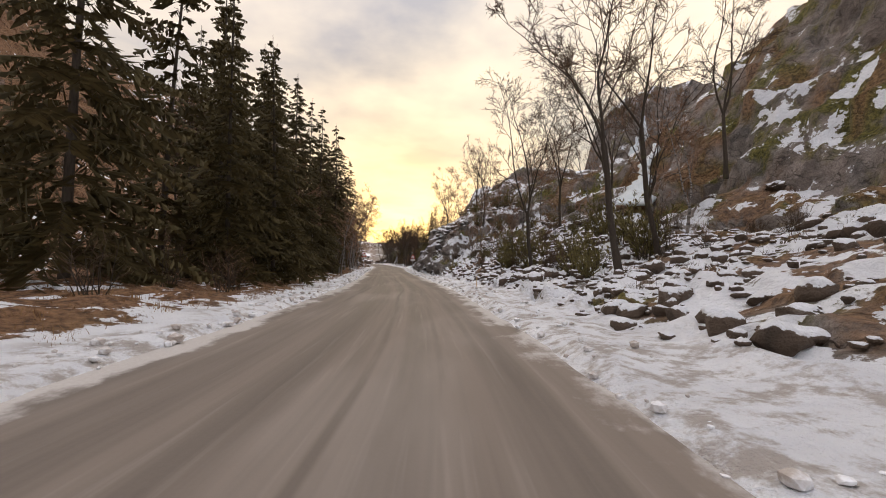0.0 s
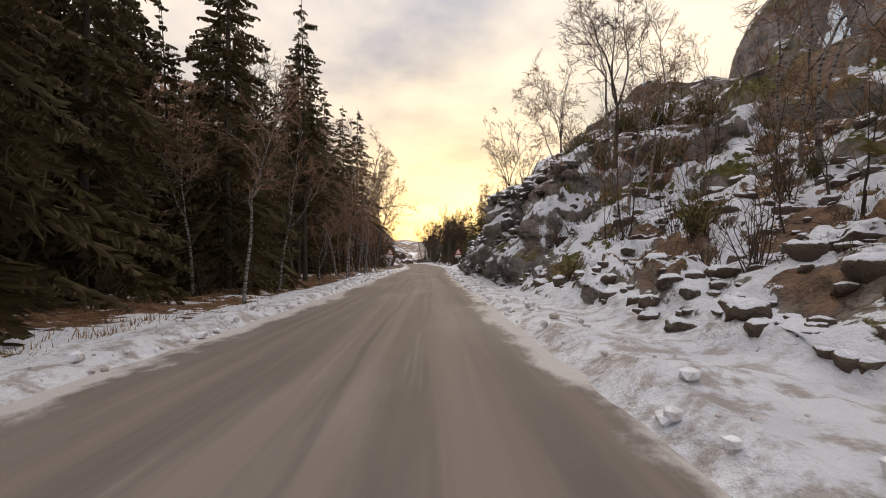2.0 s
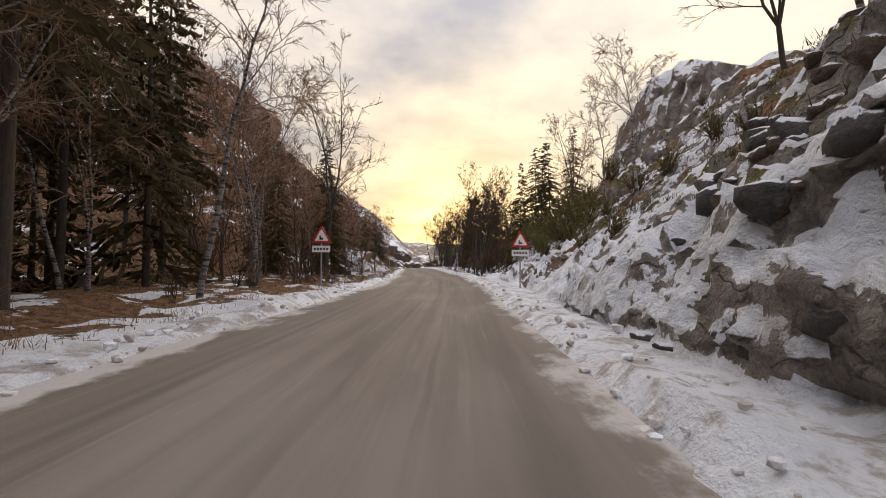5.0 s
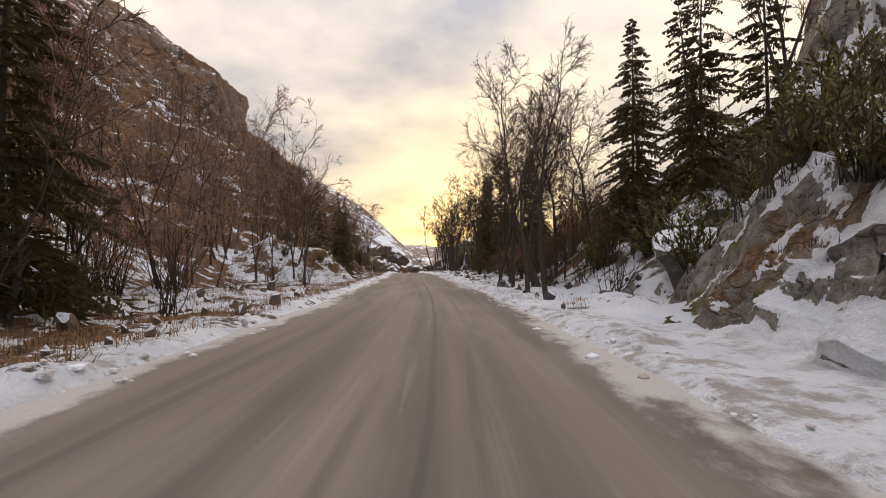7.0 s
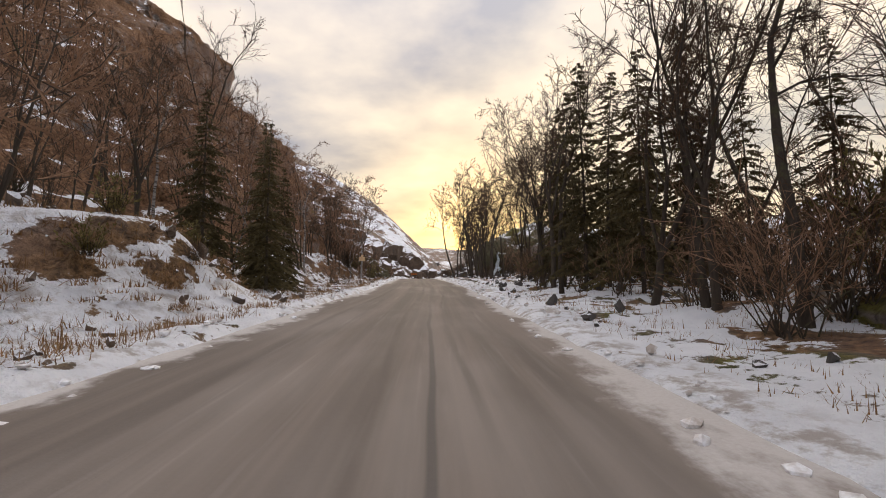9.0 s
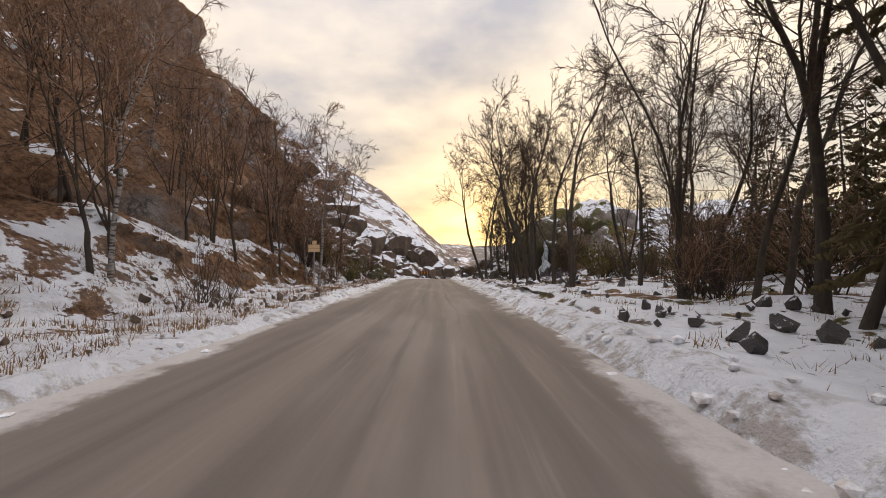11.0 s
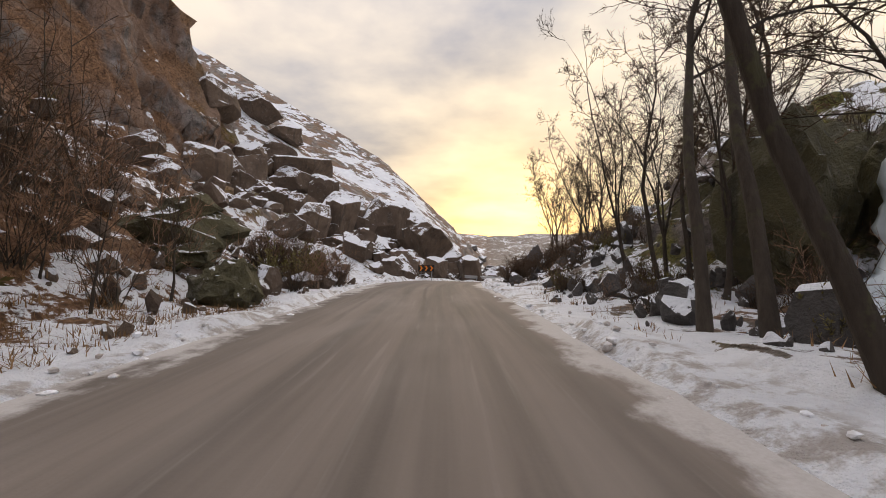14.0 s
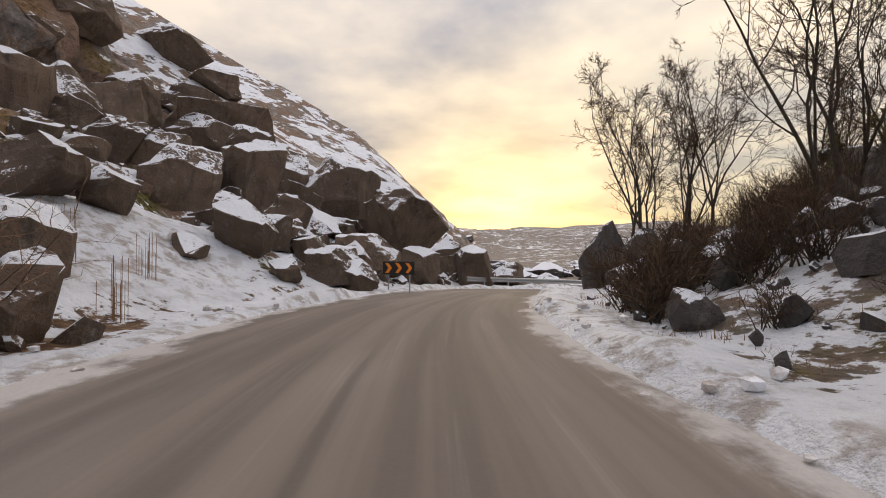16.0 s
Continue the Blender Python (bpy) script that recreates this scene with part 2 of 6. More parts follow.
    relief = s.math("ADD", relief, s.math("MULTIPLY", bare, s.math("ADD", s.math("MULTIPLY", joint, 0.3), s.math("MULTIPLY", grain, 0.2))))
    relief = s.math("ADD", relief, s.math("MULTIPLY", cover, 0.3))
    s.bump(relief, 0.9, 0.4)
    return s.done(colour, s.math("SUBTRACT", 0.9, s.math("MULTIPLY", cover, 0.25)), 0.25)


def rock_material(name, dark, light, snow_from):
    s = Shader(name)
    p = s.where()
    mid = s.noise(p, 1.1, 5, 0.6)
    fine = s.noise(p, 9.0, 5, 0.65)
    streak = s.noise(s.stretched(p, 1.6, 1.6, 0.25), 1.5, 4)
    rock = s.mix(mid, dark, light)
    rock = s.mix(s.math("MULTIPLY", s.ramp(streak, 0.5, 0.75), 0.6), rock, (0.03, 0.03, 0.03))
    rock = s.mix(s.math("MULTIPLY", s.ramp(fine, 0.58, 0.75), 0.4), rock, (0.30, 0.29, 0.27))
    lie = s.math("ADD", s.upness(), s.math("MULTIPLY", s.math("SUBTRACT", mid, 0.5), 0.9))
    lie = s.math("ADD", lie, s.math("MULTIPLY", s.math("SUBTRACT", fine, 0.5), 0.8))
    cover = s.ramp(lie, snow_from, snow_from + 0.07)
    # each block has a tone of its own, and grey lichen
    own = s.node("ShaderNodeObjectInfo").outputs["Random"]
    rock = s.mix(s.math("MULTIPLY", own, 0.45), rock, dark)
    lichen = s.ramp(s.noise(p, 2.6, 6, 0.7), 0.55, 0.68)
    rock = s.mix(s.math("MULTIPLY", lichen, 0.35), rock, (0.30, 0.265, 0.225))
    colour = s.mix(cover, rock, s.mix(fine, (0.68, 0.70, 0.74), SNOW))
    s.bump(s.math("ADD", s.math("ADD", s.math("MULTIPLY", fine, 0.5), mid), s.math("MULTIPLY", s.noise(p, 30.0, 3, 0.6), 0.12)), 0.9, 0.22)
    return s.done(colour, 0.85, 0.3)


def road_material():
    s = Shader("slushy_road")
    lat = s.node("ShaderNodeAttribute")
    lat.attribute_name = "lat"
    run = s.node("ShaderNodeAttribute")
    run.attribute_name = "run"
    v = s.node("ShaderNodeCombineXYZ")
    s.put(lat.outputs["Fac"], v.inputs[0])
    s.put(run.outputs["Fac"], v.inputs[1])
    v = v.outputs[0]
    long = s.noise(s.stretched(v, 1.6, 0.035, 1), 1.0, 4, 0.6)
    thin = s.noise(s.stretched(v, 6.0, 0.2, 1), 1.0, 3, 0.6)
    patch = s.noise(s.stretched(v, 0.5, 0.12, 1), 1.0, 4)
    grain = s.noise(s.where(), 25.0, 4, 0.7)
    colour = s.mix(s.ramp(long, 0.35, 0.68), (0.205, 0.170, 0.142), (0.12, 0.100, 0.084))
    colour = s.mix(s.math("MULTIPLY", s.ramp(thin, 0.56, 0.74), 0.22), colour, (0.37, 0.335, 0.30))
    colour = s.mix(s.math("MULTIPLY", s.ramp(thin, 0.46, 0.30), 0.22), colour, (0.12, 0.10, 0.085))
    colour = s.mix(s.math("MULTIPLY", s.ramp(patch, 0.45, 0.7), 0.4), colour, (0.31, 0.275, 0.245))
    # dark wheel tracks, broken along their length
    broken = s.ramp(s.noise(s.stretched(v, 0.9, 0.10, 1), 1.0, 5, 0.6), 0.40, 0.62)
    wander = s.math("MULTIPLY", s.math("SUBTRACT", s.noise(s.stretched(v, 0.0, 0.05, 1), 1.0, 3), 0.5), 1.1)
    for track, width, depth in ((-2.0, 0.16, 0.30), (-1.62, 0.09, 0.42), (-0.55, 0.2, 0.35), (0.22, 0.06, 0.55), (0.75, 0.16, 0.35), (1.15, 0.05, 0.5), (2.1, 0.2, 0.4)):
        line = s.ramp(s.math("ABSOLUTE", s.math("SUBTRACT", s.math("ADD", lat.outputs["Fac"], wander), track)), width * 1.5, width * 0.3)
        colour = s.mix(s.math("MULTIPLY", s.math("MULTIPLY", line, broken), depth), colour, (0.085, 0.07, 0.058))
    # a tar seam along the driving lane
    sway = s.math("MULTIPLY", s.math("SUBTRACT", s.noise(s.stretched(v, 0.0, 0.08, 1), 1.0, 3), 0.5), 0.5)
    seam = s.ramp(s.math("ABSOLUTE", s.math("SUBTRACT", s.math("ADD", lat.outputs["Fac"], sway), 0.68)), 0.055, 0.018)
    stretch = s.math("MULTIPLY", s.ramp(run.outputs["Fac"], 140.0, 152.0), s.ramp(run.outputs["Fac"], 196.0, 180.0))
    colour = s.mix(s.math("MULTIPLY", s.math("MULTIPLY", seam, stretch), 0.65), colour, (0.07, 0.065, 0.06))
    off = s.math("ABSOLUTE", lat.outputs["Fac"])
    ragged = s.math("SUBTRACT", s.noise(s.stretched(v, 1.5, 0.9, 1), 1.0, 6, 0.65), 0.5)
    reach = s.math("ADD", off, s.math("ADD", s.math("MULTIPLY", s.math("SUBTRACT", patch, 0.5), 1.6), s.math("MULTIPLY", ragged, 1.5)))
    edge = s.ramp(reach, 2.5, 2.85)
    colour = s.mix(s.math("MULTIPLY", edge, 0.8), colour, s.mix(grain, (0.42, 0.38, 0.345), (0.74, 0.73, 0.72)))
    colour = s.mix(s.math("MULTIPLY", grain, 0.25), colour, (0.2, 0.18, 0.16))
    s.bump(s.math("ADD", s.math("MULTIPLY", grain, 0.3), thin), 0.35, 0.03)
    return s.done(colour, s.math("SUBTRACT", 0.85, s.math("MULTIPLY", s.ramp(long, 0.4, 0.7), 0.12)), 0.2)


def bark_material(name, dark, light, pale=None):
    s = Shader(name)
    p = s.local()
    n = s.noise(s.stretched(p, 6, 6, 1.2), 2.0, 5, 0.65)
    colour = s.mix(n, dark, light)
    if pale:
        rings = s.noise(s.stretched(p, 1.5, 1.5, 7), 2.0, 4)
        colour = s.mix(s.ramp(rings, 0.40, 0.55), dark, pale)
    own = s.node("ShaderNodeObjectInfo").outputs["Random"]
    colour = s.mix(s.math("MULTIPLY", own, 0.35), colour, dark)
    # moss and lichen in blotches
    blotch = s.ramp(s.noise(p, 3.2, 5, 0.65), 0.54, 0.66)
    colour = s.mix(s.math("MULTIPLY", blotch, 0.45), colour, (0.10, 0.10, 0.045))
    s.bump(n, 0.9, 0.05)
    return s.done(colour, 0.9, 0.15)


def leaf_material(name, dark, light, scale=1.3):
    s = Shader(name)
    isle = s.node("ShaderNodeNewGeometry").outputs["Random Per Island"]
    n = s.noise(s.local(), scale, 3)
    own = s.node("ShaderNodeObjectInfo").outputs["Random"]
    f = s.math("ADD", s.math("MULTIPLY", isle, 0.5), s.math("MULTIPLY", n, 0.6), True)
    colour = s.mix(f, dark, light)
    colour = s.mix(s.math("MULTIPLY", own, 0.35), colour, dark)
    return s.done(colour, 0.75, 0.2)


def plain_material(name, colour, rough=0.5, metal=0.0, wear=0.15):
    s = Shader(name)
    n = s.noise(s.local(), 7.0, 5, 0.6)
    dirty = tuple(c * 0.55 for c in colour)
    return s.done(s.mix(s.math("MULTIPLY", s.ramp(n, 0.5, 0.8), wear * 2), colour, dirty), rough, 0.4, metal)


M_GROUND = ground_material()
M_ROAD = road_material()
M_ROCK = rock_material("brown_granite", (0.054, 0.038, 0.028), (0.27, 0.19, 0.132), 0.58)
# a darker, greyer tone of rock, just as rough
M_ROCK_DARK = rock_material("dark_rock", (0.045, 0.042, 0.040), (0.17, 0.15, 0.135), 0.60)
def snow_material():
    s = Shader("trodden_snow")
    n = s.noise(s.where(), 3.0, 5, 0.65)
    s.bump(s.noise(s.where(), 18.0, 4, 0.6), 0.5, 0.03)
    return s.done(s.mix(s.ramp(n, 0.38, 0.64), SNOW, (0.44, 0.385, 0.34)), 0.7, 0.25)


M_SNOW = snow_material()
M_MOSS = rock_material("mossy_cliff_rock", (0.05, 0.047, 0.030), (0.22, 0.188, 0.085), 0.84)
M_RUBBLE = rock_material("mossy_rubble", (0.055, 0.040, 0.029), (0.25, 0.18, 0.13), 0.52)
M_BARK = bark_material("dark_bark", (0.026, 0.021, 0.017), (0.125, 0.10, 0.078))
M_BIRCH = bark_material("birch_bark", (0.06, 0.05, 0.045), (0.2, 0.18, 0.16), (0.34, 0.31, 0.28))
M_TWIG = leaf_material("bare_twigs", (0.036, 0.023, 0.016), (0.15, 0.09, 0.05))
M_TWIG_PALE = leaf_material("pale_birch_twigs", (0.13, 0.072, 0.042), (0.40, 0.24, 0.145))
M_NEEDLE = leaf_material("spruce_needles", (0.030, 0.025, 0.012), (0.155, 0.12, 0.05))
M_JUNIPER = leaf_material("juniper_needles", (0.065, 0.058, 0.02), (0.25, 0.20, 0.07))
M_GRASS = leaf_material("withered_grass", (0.12, 0.066, 0.03), (0.42, 0.25, 0.115))
M_HEATH = leaf_material("heather", (0.035, 0.022, 0.012), (0.13, 0.085, 0.04))
M_STEEL = plain_material("galvanised_steel", (0.42, 0.43, 0.44), 0.4, 0.9)
M_WHITE = plain_material("white_sign_face", (0.78, 0.76, 0.70), 0.4)
M_RED = plain_material("red_sign_border", (0.50, 0.03, 0.025), 0.4)
M_BLACK = plain_material("black_sign_face", (0.015, 0.014, 0.013), 0.45)
M_ORANGE = plain_material("orange_reflective", (0.85, 0.25, 0.02), 0.4)

def ice_material():
    s = Shader("frozen_seep_ice")
    n = s.noise(s.stretched(s.where(), 3, 3, 0.5), 2.0, 4)
    s.bump(n, 0.5, 0.1)
    return s.done(s.mix(n, (0.52, 0.62, 0.66), (0.80, 0.84, 0.86)), 0.3, 0.5)


M_ICE = ice_material()


def mesh_object(name, verts, faces, material, smooth=False):
    me = bpy.data.meshes.new(name)
    me.from_pydata(verts, [], faces)
    me.materials.append(material)
    if smooth:
        me.polygons.foreach_set("use_smooth", [True] * len(me.polygons))
    me.update()
    return new(name, me)


def part(name, verts, faces, material, parent, label="", smooth=False, kind="", second=None, split=0):
    """One mesh under a thing or a part; faces from number split on take the second material."""
    ob = mesh_object(name, verts, faces, material, smooth)
    ob.parent = parent
    if second:
        ob.data.materials.append(second)
        ob.data.polygons.foreach_set("material_index", [int(k >= split) for k in range(len(faces))])
    return tagged(ob, label, kind=kind)


def thing(name, label, category, group="", kind=""):
    return tagged(new(name), label, category, group, kind)

# ---- the lie of the land ----
def lattice(ix, iy, seed):
    h = (ix * 374761393 + iy * 668265263 + seed * 1274126177) & 0xFFFFFFFF
    h = ((h ^ (h >> 13)) * 1103515245) & 0xFFFFFFFF
    return ((h ^ (h >> 16)) & 0xFFFF) / 65535.0


def value_noise(x, y, seed):
    x, y = np.asarray(x, float), np.asarray(y, float)
    ix, iy = np.floor(x).astype(np.int64), np.floor(y).astype(np.int64)
    fx, fy = x - ix, y - iy
    fx, fy = fx * fx * (3 - 2 * fx), fy * fy * (3 - 2 * fy)
    a, b = lattice(ix, iy, seed), lattice(ix + 1, iy, seed)
    c, d = lattice(ix, iy + 1, seed), lattice(ix + 1, iy + 1, seed)
    return (a + (b - a) * fx) * (1 - fy) + (c + (d - c) * fx) * fy


def fbm(x, y, seed, octaves=4):
    """Rough noise round zero, about -0.5 to 0.5."""
    total, gain = 0.0, 0.5
    for k in range(octaves):
        total = total + gain * (value_noise(x, y, seed + k) - 0.5)
        x, y, gain = x * 2.03 + 7.1, y * 2.03 - 3.7, gain * 0.52
    return total


def smooth(a, b, v):
    f = np.clip((v - a) / (b - a), 0, 1)
    return f * f * (3 - 2 * f)


HALF = 2.85
# the road's middle line: x, y, z
ROAD = [(-9.7, -60, 0), (-4.9, -30, 0), (-1.0, 0, 0), (0.05, 7, 0), (1.44, 24, -0.03), (1.8, 45, -0.05), (2.03, 63, 0.02), (3.35, 92, 0.15),
        (3.2, 110, 0.25), (2.35, 123, 0.38), (1.2, 147, 0.6), (0.0, 158, 0.66), (-1.0, 170, 0.68), (-2.05, 180, 0.62), (-3.05, 189, 0.58),
        (-3.1, 193.5, 0.54), (-2.15, 199.2, 0.38), (-0.9, 204.5, 0.1), (0.6, 209.0, -0.25), (3.6, 212.8, -0.6), (8.5, 214.8, -0.9), (16, 216, -1.3), (26, 217, -1.8), (60, 218, -2.5)]
# half the ploughed width along the road
WIDTH_Y, WIDTH = (-60, 66, 90, 112, 147, 172, 186, 198, 220), (2.6, 2.6, 2.95, 3.1, 2.85, 2.85, 2.9, 2.5, 2.6)


def half_width(y):
    return np.interp(y, WIDTH_Y, WIDTH)


def rounded(points, rounds=3):
    for _ in range(rounds):
        out = [points[0]]
        for a, b in zip(points, points[1:]):
            a, b = np.array(a, float), np.array(b, float)
            out += [a * 0.75 + b * 0.25, a * 0.25 + b * 0.75]
        points = out + [points[-1]]
    return np.array([np.array(p, float) for p in points])


LINE = rounded(ROAD)


def road_distance(x, y):
    """Distance from the road's middle line, and the road's height there."""
    x, y = np.asarray(x, float), np.asarray(y, float)
    best, height = np.full(x.shape, 1e9), np.zeros(x.shape)
    for a, b in zip(LINE, LINE[1:]):
        ab = b[:2] - a[:2]
        f = np.clip(((x - a[0]) * ab[0] + (y - a[1]) * ab[1]) / (ab @ ab), 0, 1)
        d = np.hypot(x - a[0] - f * ab[0], y - a[1] - f * ab[1])
        near = d < best
        best = np.where(near, d, best)
        height = np.where(near, a[2] + f * (b[2] - a[2]), height)
    return best, height


STRAIGHT = LINE[LINE[:, 1] <= 195.0]
# past the bend the foot of the mountain takes the place of the middle line
FOOT = np.vstack([STRAIGHT[:, :2], [(-1.8, 201), (0.5, 212), (4.0, 245), (9.0, 300)]])


def middle(y):
    return np.interp(y, FOOT[:, 1], FOOT[:, 0])


def level(y):
    return np.interp(y, STRAIGHT[:, 1], STRAIGHT[:, 2])


# y, width of the flat verge, slope, where it steepens, slope there, height
LEFT = [(-60, 24, 0.9, 45, 1.3, 60), (60, 24, 0.8, 42, 1.2, 60), (90, 11, 0.5, 28, 1.1, 60), (120, 6.5, 0.45, 24, 0.95, 60), (146, 4.5, 0.7, 14, 0.92, 60), (160, 4, 1.1, 10, 0.86, 60),
        (174, 3, 0.8, 12, 0.95, 58), (186, 2.2, 0.5, 19, 0.8, 54), (204, 1.2, 0.45, 20, 0.75, 54), (218, 0.8, 0.42, 21, 0.75, 56), (229, 0.5, 0.6, 19, 0.8, 60), (245, 0.5, 0.82, 12, 0.44, 50), (270, 1.6, 0.95, 29, 0.6, 75), (330, 8, 0.5, 40, 0.4, 45)]
RIGHT = [(-60, 3, 0.3, 16, 1.6, 30), (15, 2.0, 0.34, 15, 1.6, 27), (30, 1.9, 0.42, 14, 1.3, 20), (40, 1.9, 0.5, 11, 0.7, 13), (44.0, 1.9, 0.8, 4, 0.7, 12), (46.2, 1.8, 3.6, 3.05, 0.5, 11),
         (53.9, 1.7, 4.4, 2.9, 0.5, 11), (55.0, 1.7, 3.8, 2.45, 0.7, 12), (59, 1.7, 3.6, 2.45, 0.98, 15), (66, 1.6, 3.0, 2.4, 0.98, 15), (75, 1.5, 1.6, 2.4, 0.85, 10.5), (84, 1.5, 0.8, 4, 0.8, 9), (92, 2.2, 0.9, 4.2, 0.9, 14), (97.5, 1.9, 1.15, 4.2, 0.8, 13), (101, 2.6, 1.1, 5.0, 0.8, 12), (105, 4.2, 0.9, 6.5, 0.8, 10.5),
         (108, 3.4, 0.6, 10, 1.0, 11), (116, 4.6, 0.7, 8.5, 1.1, 9.5), (125, 5.6, 0.9, 9.5, 1.0, 9), (131, 9, 0.4, 16, 0.8, 8), (140, 12, 0.2, 20, 0.8, 10), (160, 14, 0.1, 22, 0.5, 6), (174, 9, 0.1, 15, 0.5, 6),
         (186, 2.0, 0.45, 7, 0.5, 7), (197, 2.0, 0.45, 6, 0.6, 7), (205, 3, 0.4, 8, 0.6, 6), (222, 12, 0.1, 30, 0.1, 2), (330, 30, 0.05, 60, 0.1, 3)]


def side_profile(table, y, e):
    t = np.array(table, float)
    w, s1, e2, s2, top = (np.interp(y, t[:, 0], t[:, k]) for k in range(1, 6))
    h = 0.05 * np.minimum(e, w) + s1 * np.clip(e - w, 0, np.maximum(e2 - w, 0)) + s2 * np.maximum(e - e2, 0)
    return np.where(h > top * 0.8, top - 0.2 * top * np.exp(-(h - top * 0.8) / (0.2 * top)), h)


def land(x, y):
    """Height of the ground."""
    x, y = np.asarray(x, float), np.asarray(y, float)
    d = x - middle(y)
    wob = 1.6 * fbm(x / 9, y / 9, 3, 3)
    e = np.maximum(np.abs(d) - half_width(y), 0)
    ew = np.maximum(e + wob * smooth(1.0, 6.0, e), 0)
    yw = y + 5 * fbm(x / 14, y / 14, 9, 3) * smooth(1.0, 5.0, e)
    h = np.where(d < 0, side_profile(LEFT, yw, ew), side_profile(RIGHT, yw, ew))
    # the brow of the mountain ends in a sheer step
    h = h + 12.0 * smooth(24, 31, ew) * smooth(176, 192, yw) * smooth(219, 211, yw) * (d < 0)
    h = h + 9.5 * smooth(43.5, 46.5, ew) * smooth(188, 204, yw) * smooth(226, 219, yw) * (d < 0)
    # a dome of bare rock by the bend and a tall stub behind the first slope
    h = h + 2.6 * smooth(1.25, 0.7, np.hypot((x - 12.5) / 5.5, (y - 184) / 6.0))
    h = h + 17.0 * smooth(1.18, 0.82, np.hypot((x - 55) / 18.0, (y - 73) / 9.0) + 0.35 * fbm(x / 6, y / 6, 107, 3))
    h = h + 9.5 * smooth(1.25, 0.6, np.hypot((x - 29.5) / 6.5, (y - 112) / 9.0))
    h = h + 2.2 * smooth(1.2, 0.4, np.hypot((x + 6.5) / 4.0, (y - 127) / 5.0))
    # ledges and broken rock
    step = 2.4
    q = h / step + 0.9 * fbm(x / 7, y / 7, 21, 3)
    ledge = (np.floor(q) + smooth(0.35, 0.85, q - np.floor(q)) - 0.9 * fbm(x / 7, y / 7, 21, 3)) * step
    steep = smooth(1.5, 4.0, h)
    slab = smooth(212, 226, y) * smooth(-3, -9, x)
    cliff = smooth(43, 47, y) * smooth(72, 64, y) * smooth(12, 8, e) * (d > 0)
    flowing = smooth(62, 68, y) * smooth(98, 90, y) * (d > 0)
    h = h + (ledge - h) * 0.62 * steep * (1 - 0.93 * slab) * (1 - 0.85 * cliff) * (1 - 0.75 * flowing)
    h = h + steep * (1 - 0.75 * slab) * (2.6 * fbm(x / 5, y / 5, 31, 4) + 1.1 * fbm(x / 1.6, y / 1.6, 41, 3))
    rough = smooth(0.6, 3.0, e) * (1 - steep)
    # tussocks and half-buried rubble on the open right-hand slope
    open_slope = smooth(1.5, 2.6, e) * smooth(30, 18, e) * smooth(112, 100, y) * (d > 0) * (1 - cliff)
    lumps = np.abs(fbm(x / 1.5 + 0.4 * h, y / 1.9, 171, 3))
    h = h + open_slope * (1.5 * (0.16 - lumps) * smooth(-0.16, 0.10, fbm(x / 6, y / 6, 181, 2)) + 0.5 * fbm(x / 0.7, y / 0.7, 191, 2))
    h = h + rough * (0.55 * fbm(x / 1.7, y / 1.7, 51, 4) + 0.5 * fbm(x / 5.5, y / 5.5, 61, 2))
    far = smooth(330, 900, y)
    h = h * (1 - far) + far * (28 + 60 * fbm(x / 260, y / 260, 71, 4) + np.abs(x) * 0.05)
    # the ploughed edge of the road
    dist, zroad = road_distance(x, y)
    zl = np.where(y < 195, level(np.clip(y, -60, 195)), zroad * smooth(60, 5, dist) - 1.5 * smooth(5, 60, dist) * (x > 0))
    out = dist - half_width(y)
    uneven = np.clip(0.75 + 2.2 * fbm(x / 5, y / 5, 87, 3), 0.25, 1.6)
    bank = 0.12 * uneven * smooth(0.0, 0.35, out) * (1 + 2.6 * fbm(x / 0.8, y / 0.8, 81, 4)) + 0.09 * uneven * smooth(0.1, 0.5, out) * smooth(1.8, 0.7, out)
    near_cliff = smooth(44, 50, y) * smooth(90, 80, y) * (x > 0)
    keep = smooth(0.25, 2.2 - 1.3 * near_cliff, out)
    # the verge steps up over a ditch by the flat wood
    bank = bank + 0.34 * smooth(1.15, 1.55, out + 0.7 * fbm(x / 2, y / 2, 213, 2)) * smooth(3.5, 2.0, out) * smooth(142, 147, y) * smooth(176, 170, y) * (d > 0)
    bank = bank + 0.22 * np.maximum(fbm(x / 0.55, y / 0.55, 85, 3), 0) * smooth(0.1, 0.4, out) * smooth(2.6, 1.2, out)
    return zl - 0.06 * (out < 0.1) + bank * (1 - 0.5 * keep) * (out > 0) + h * keep


def land_at(x, y):
    return float(land(np.array([x]), np.array([y]))[0])


def spread(fine, reach, step, grow):
    out, v, s = [], fine, step
    while v < reach:
        v += s
        s *= grow
        out.append(v)
    return np.array(out)


def fbm3(x, y, z, seed):
    """The same in three dimensions: three slices laid across one another."""
    return fbm(x + 0.37 * z, y + 0.71 * z, seed, 4) * 0.6 + fbm(y * 0.9 - 0.3 * z, z, seed + 7, 4) * 0.7 + fbm(x * 0.9 + 0.2 * z, z, seed + 13, 4) * 0.7


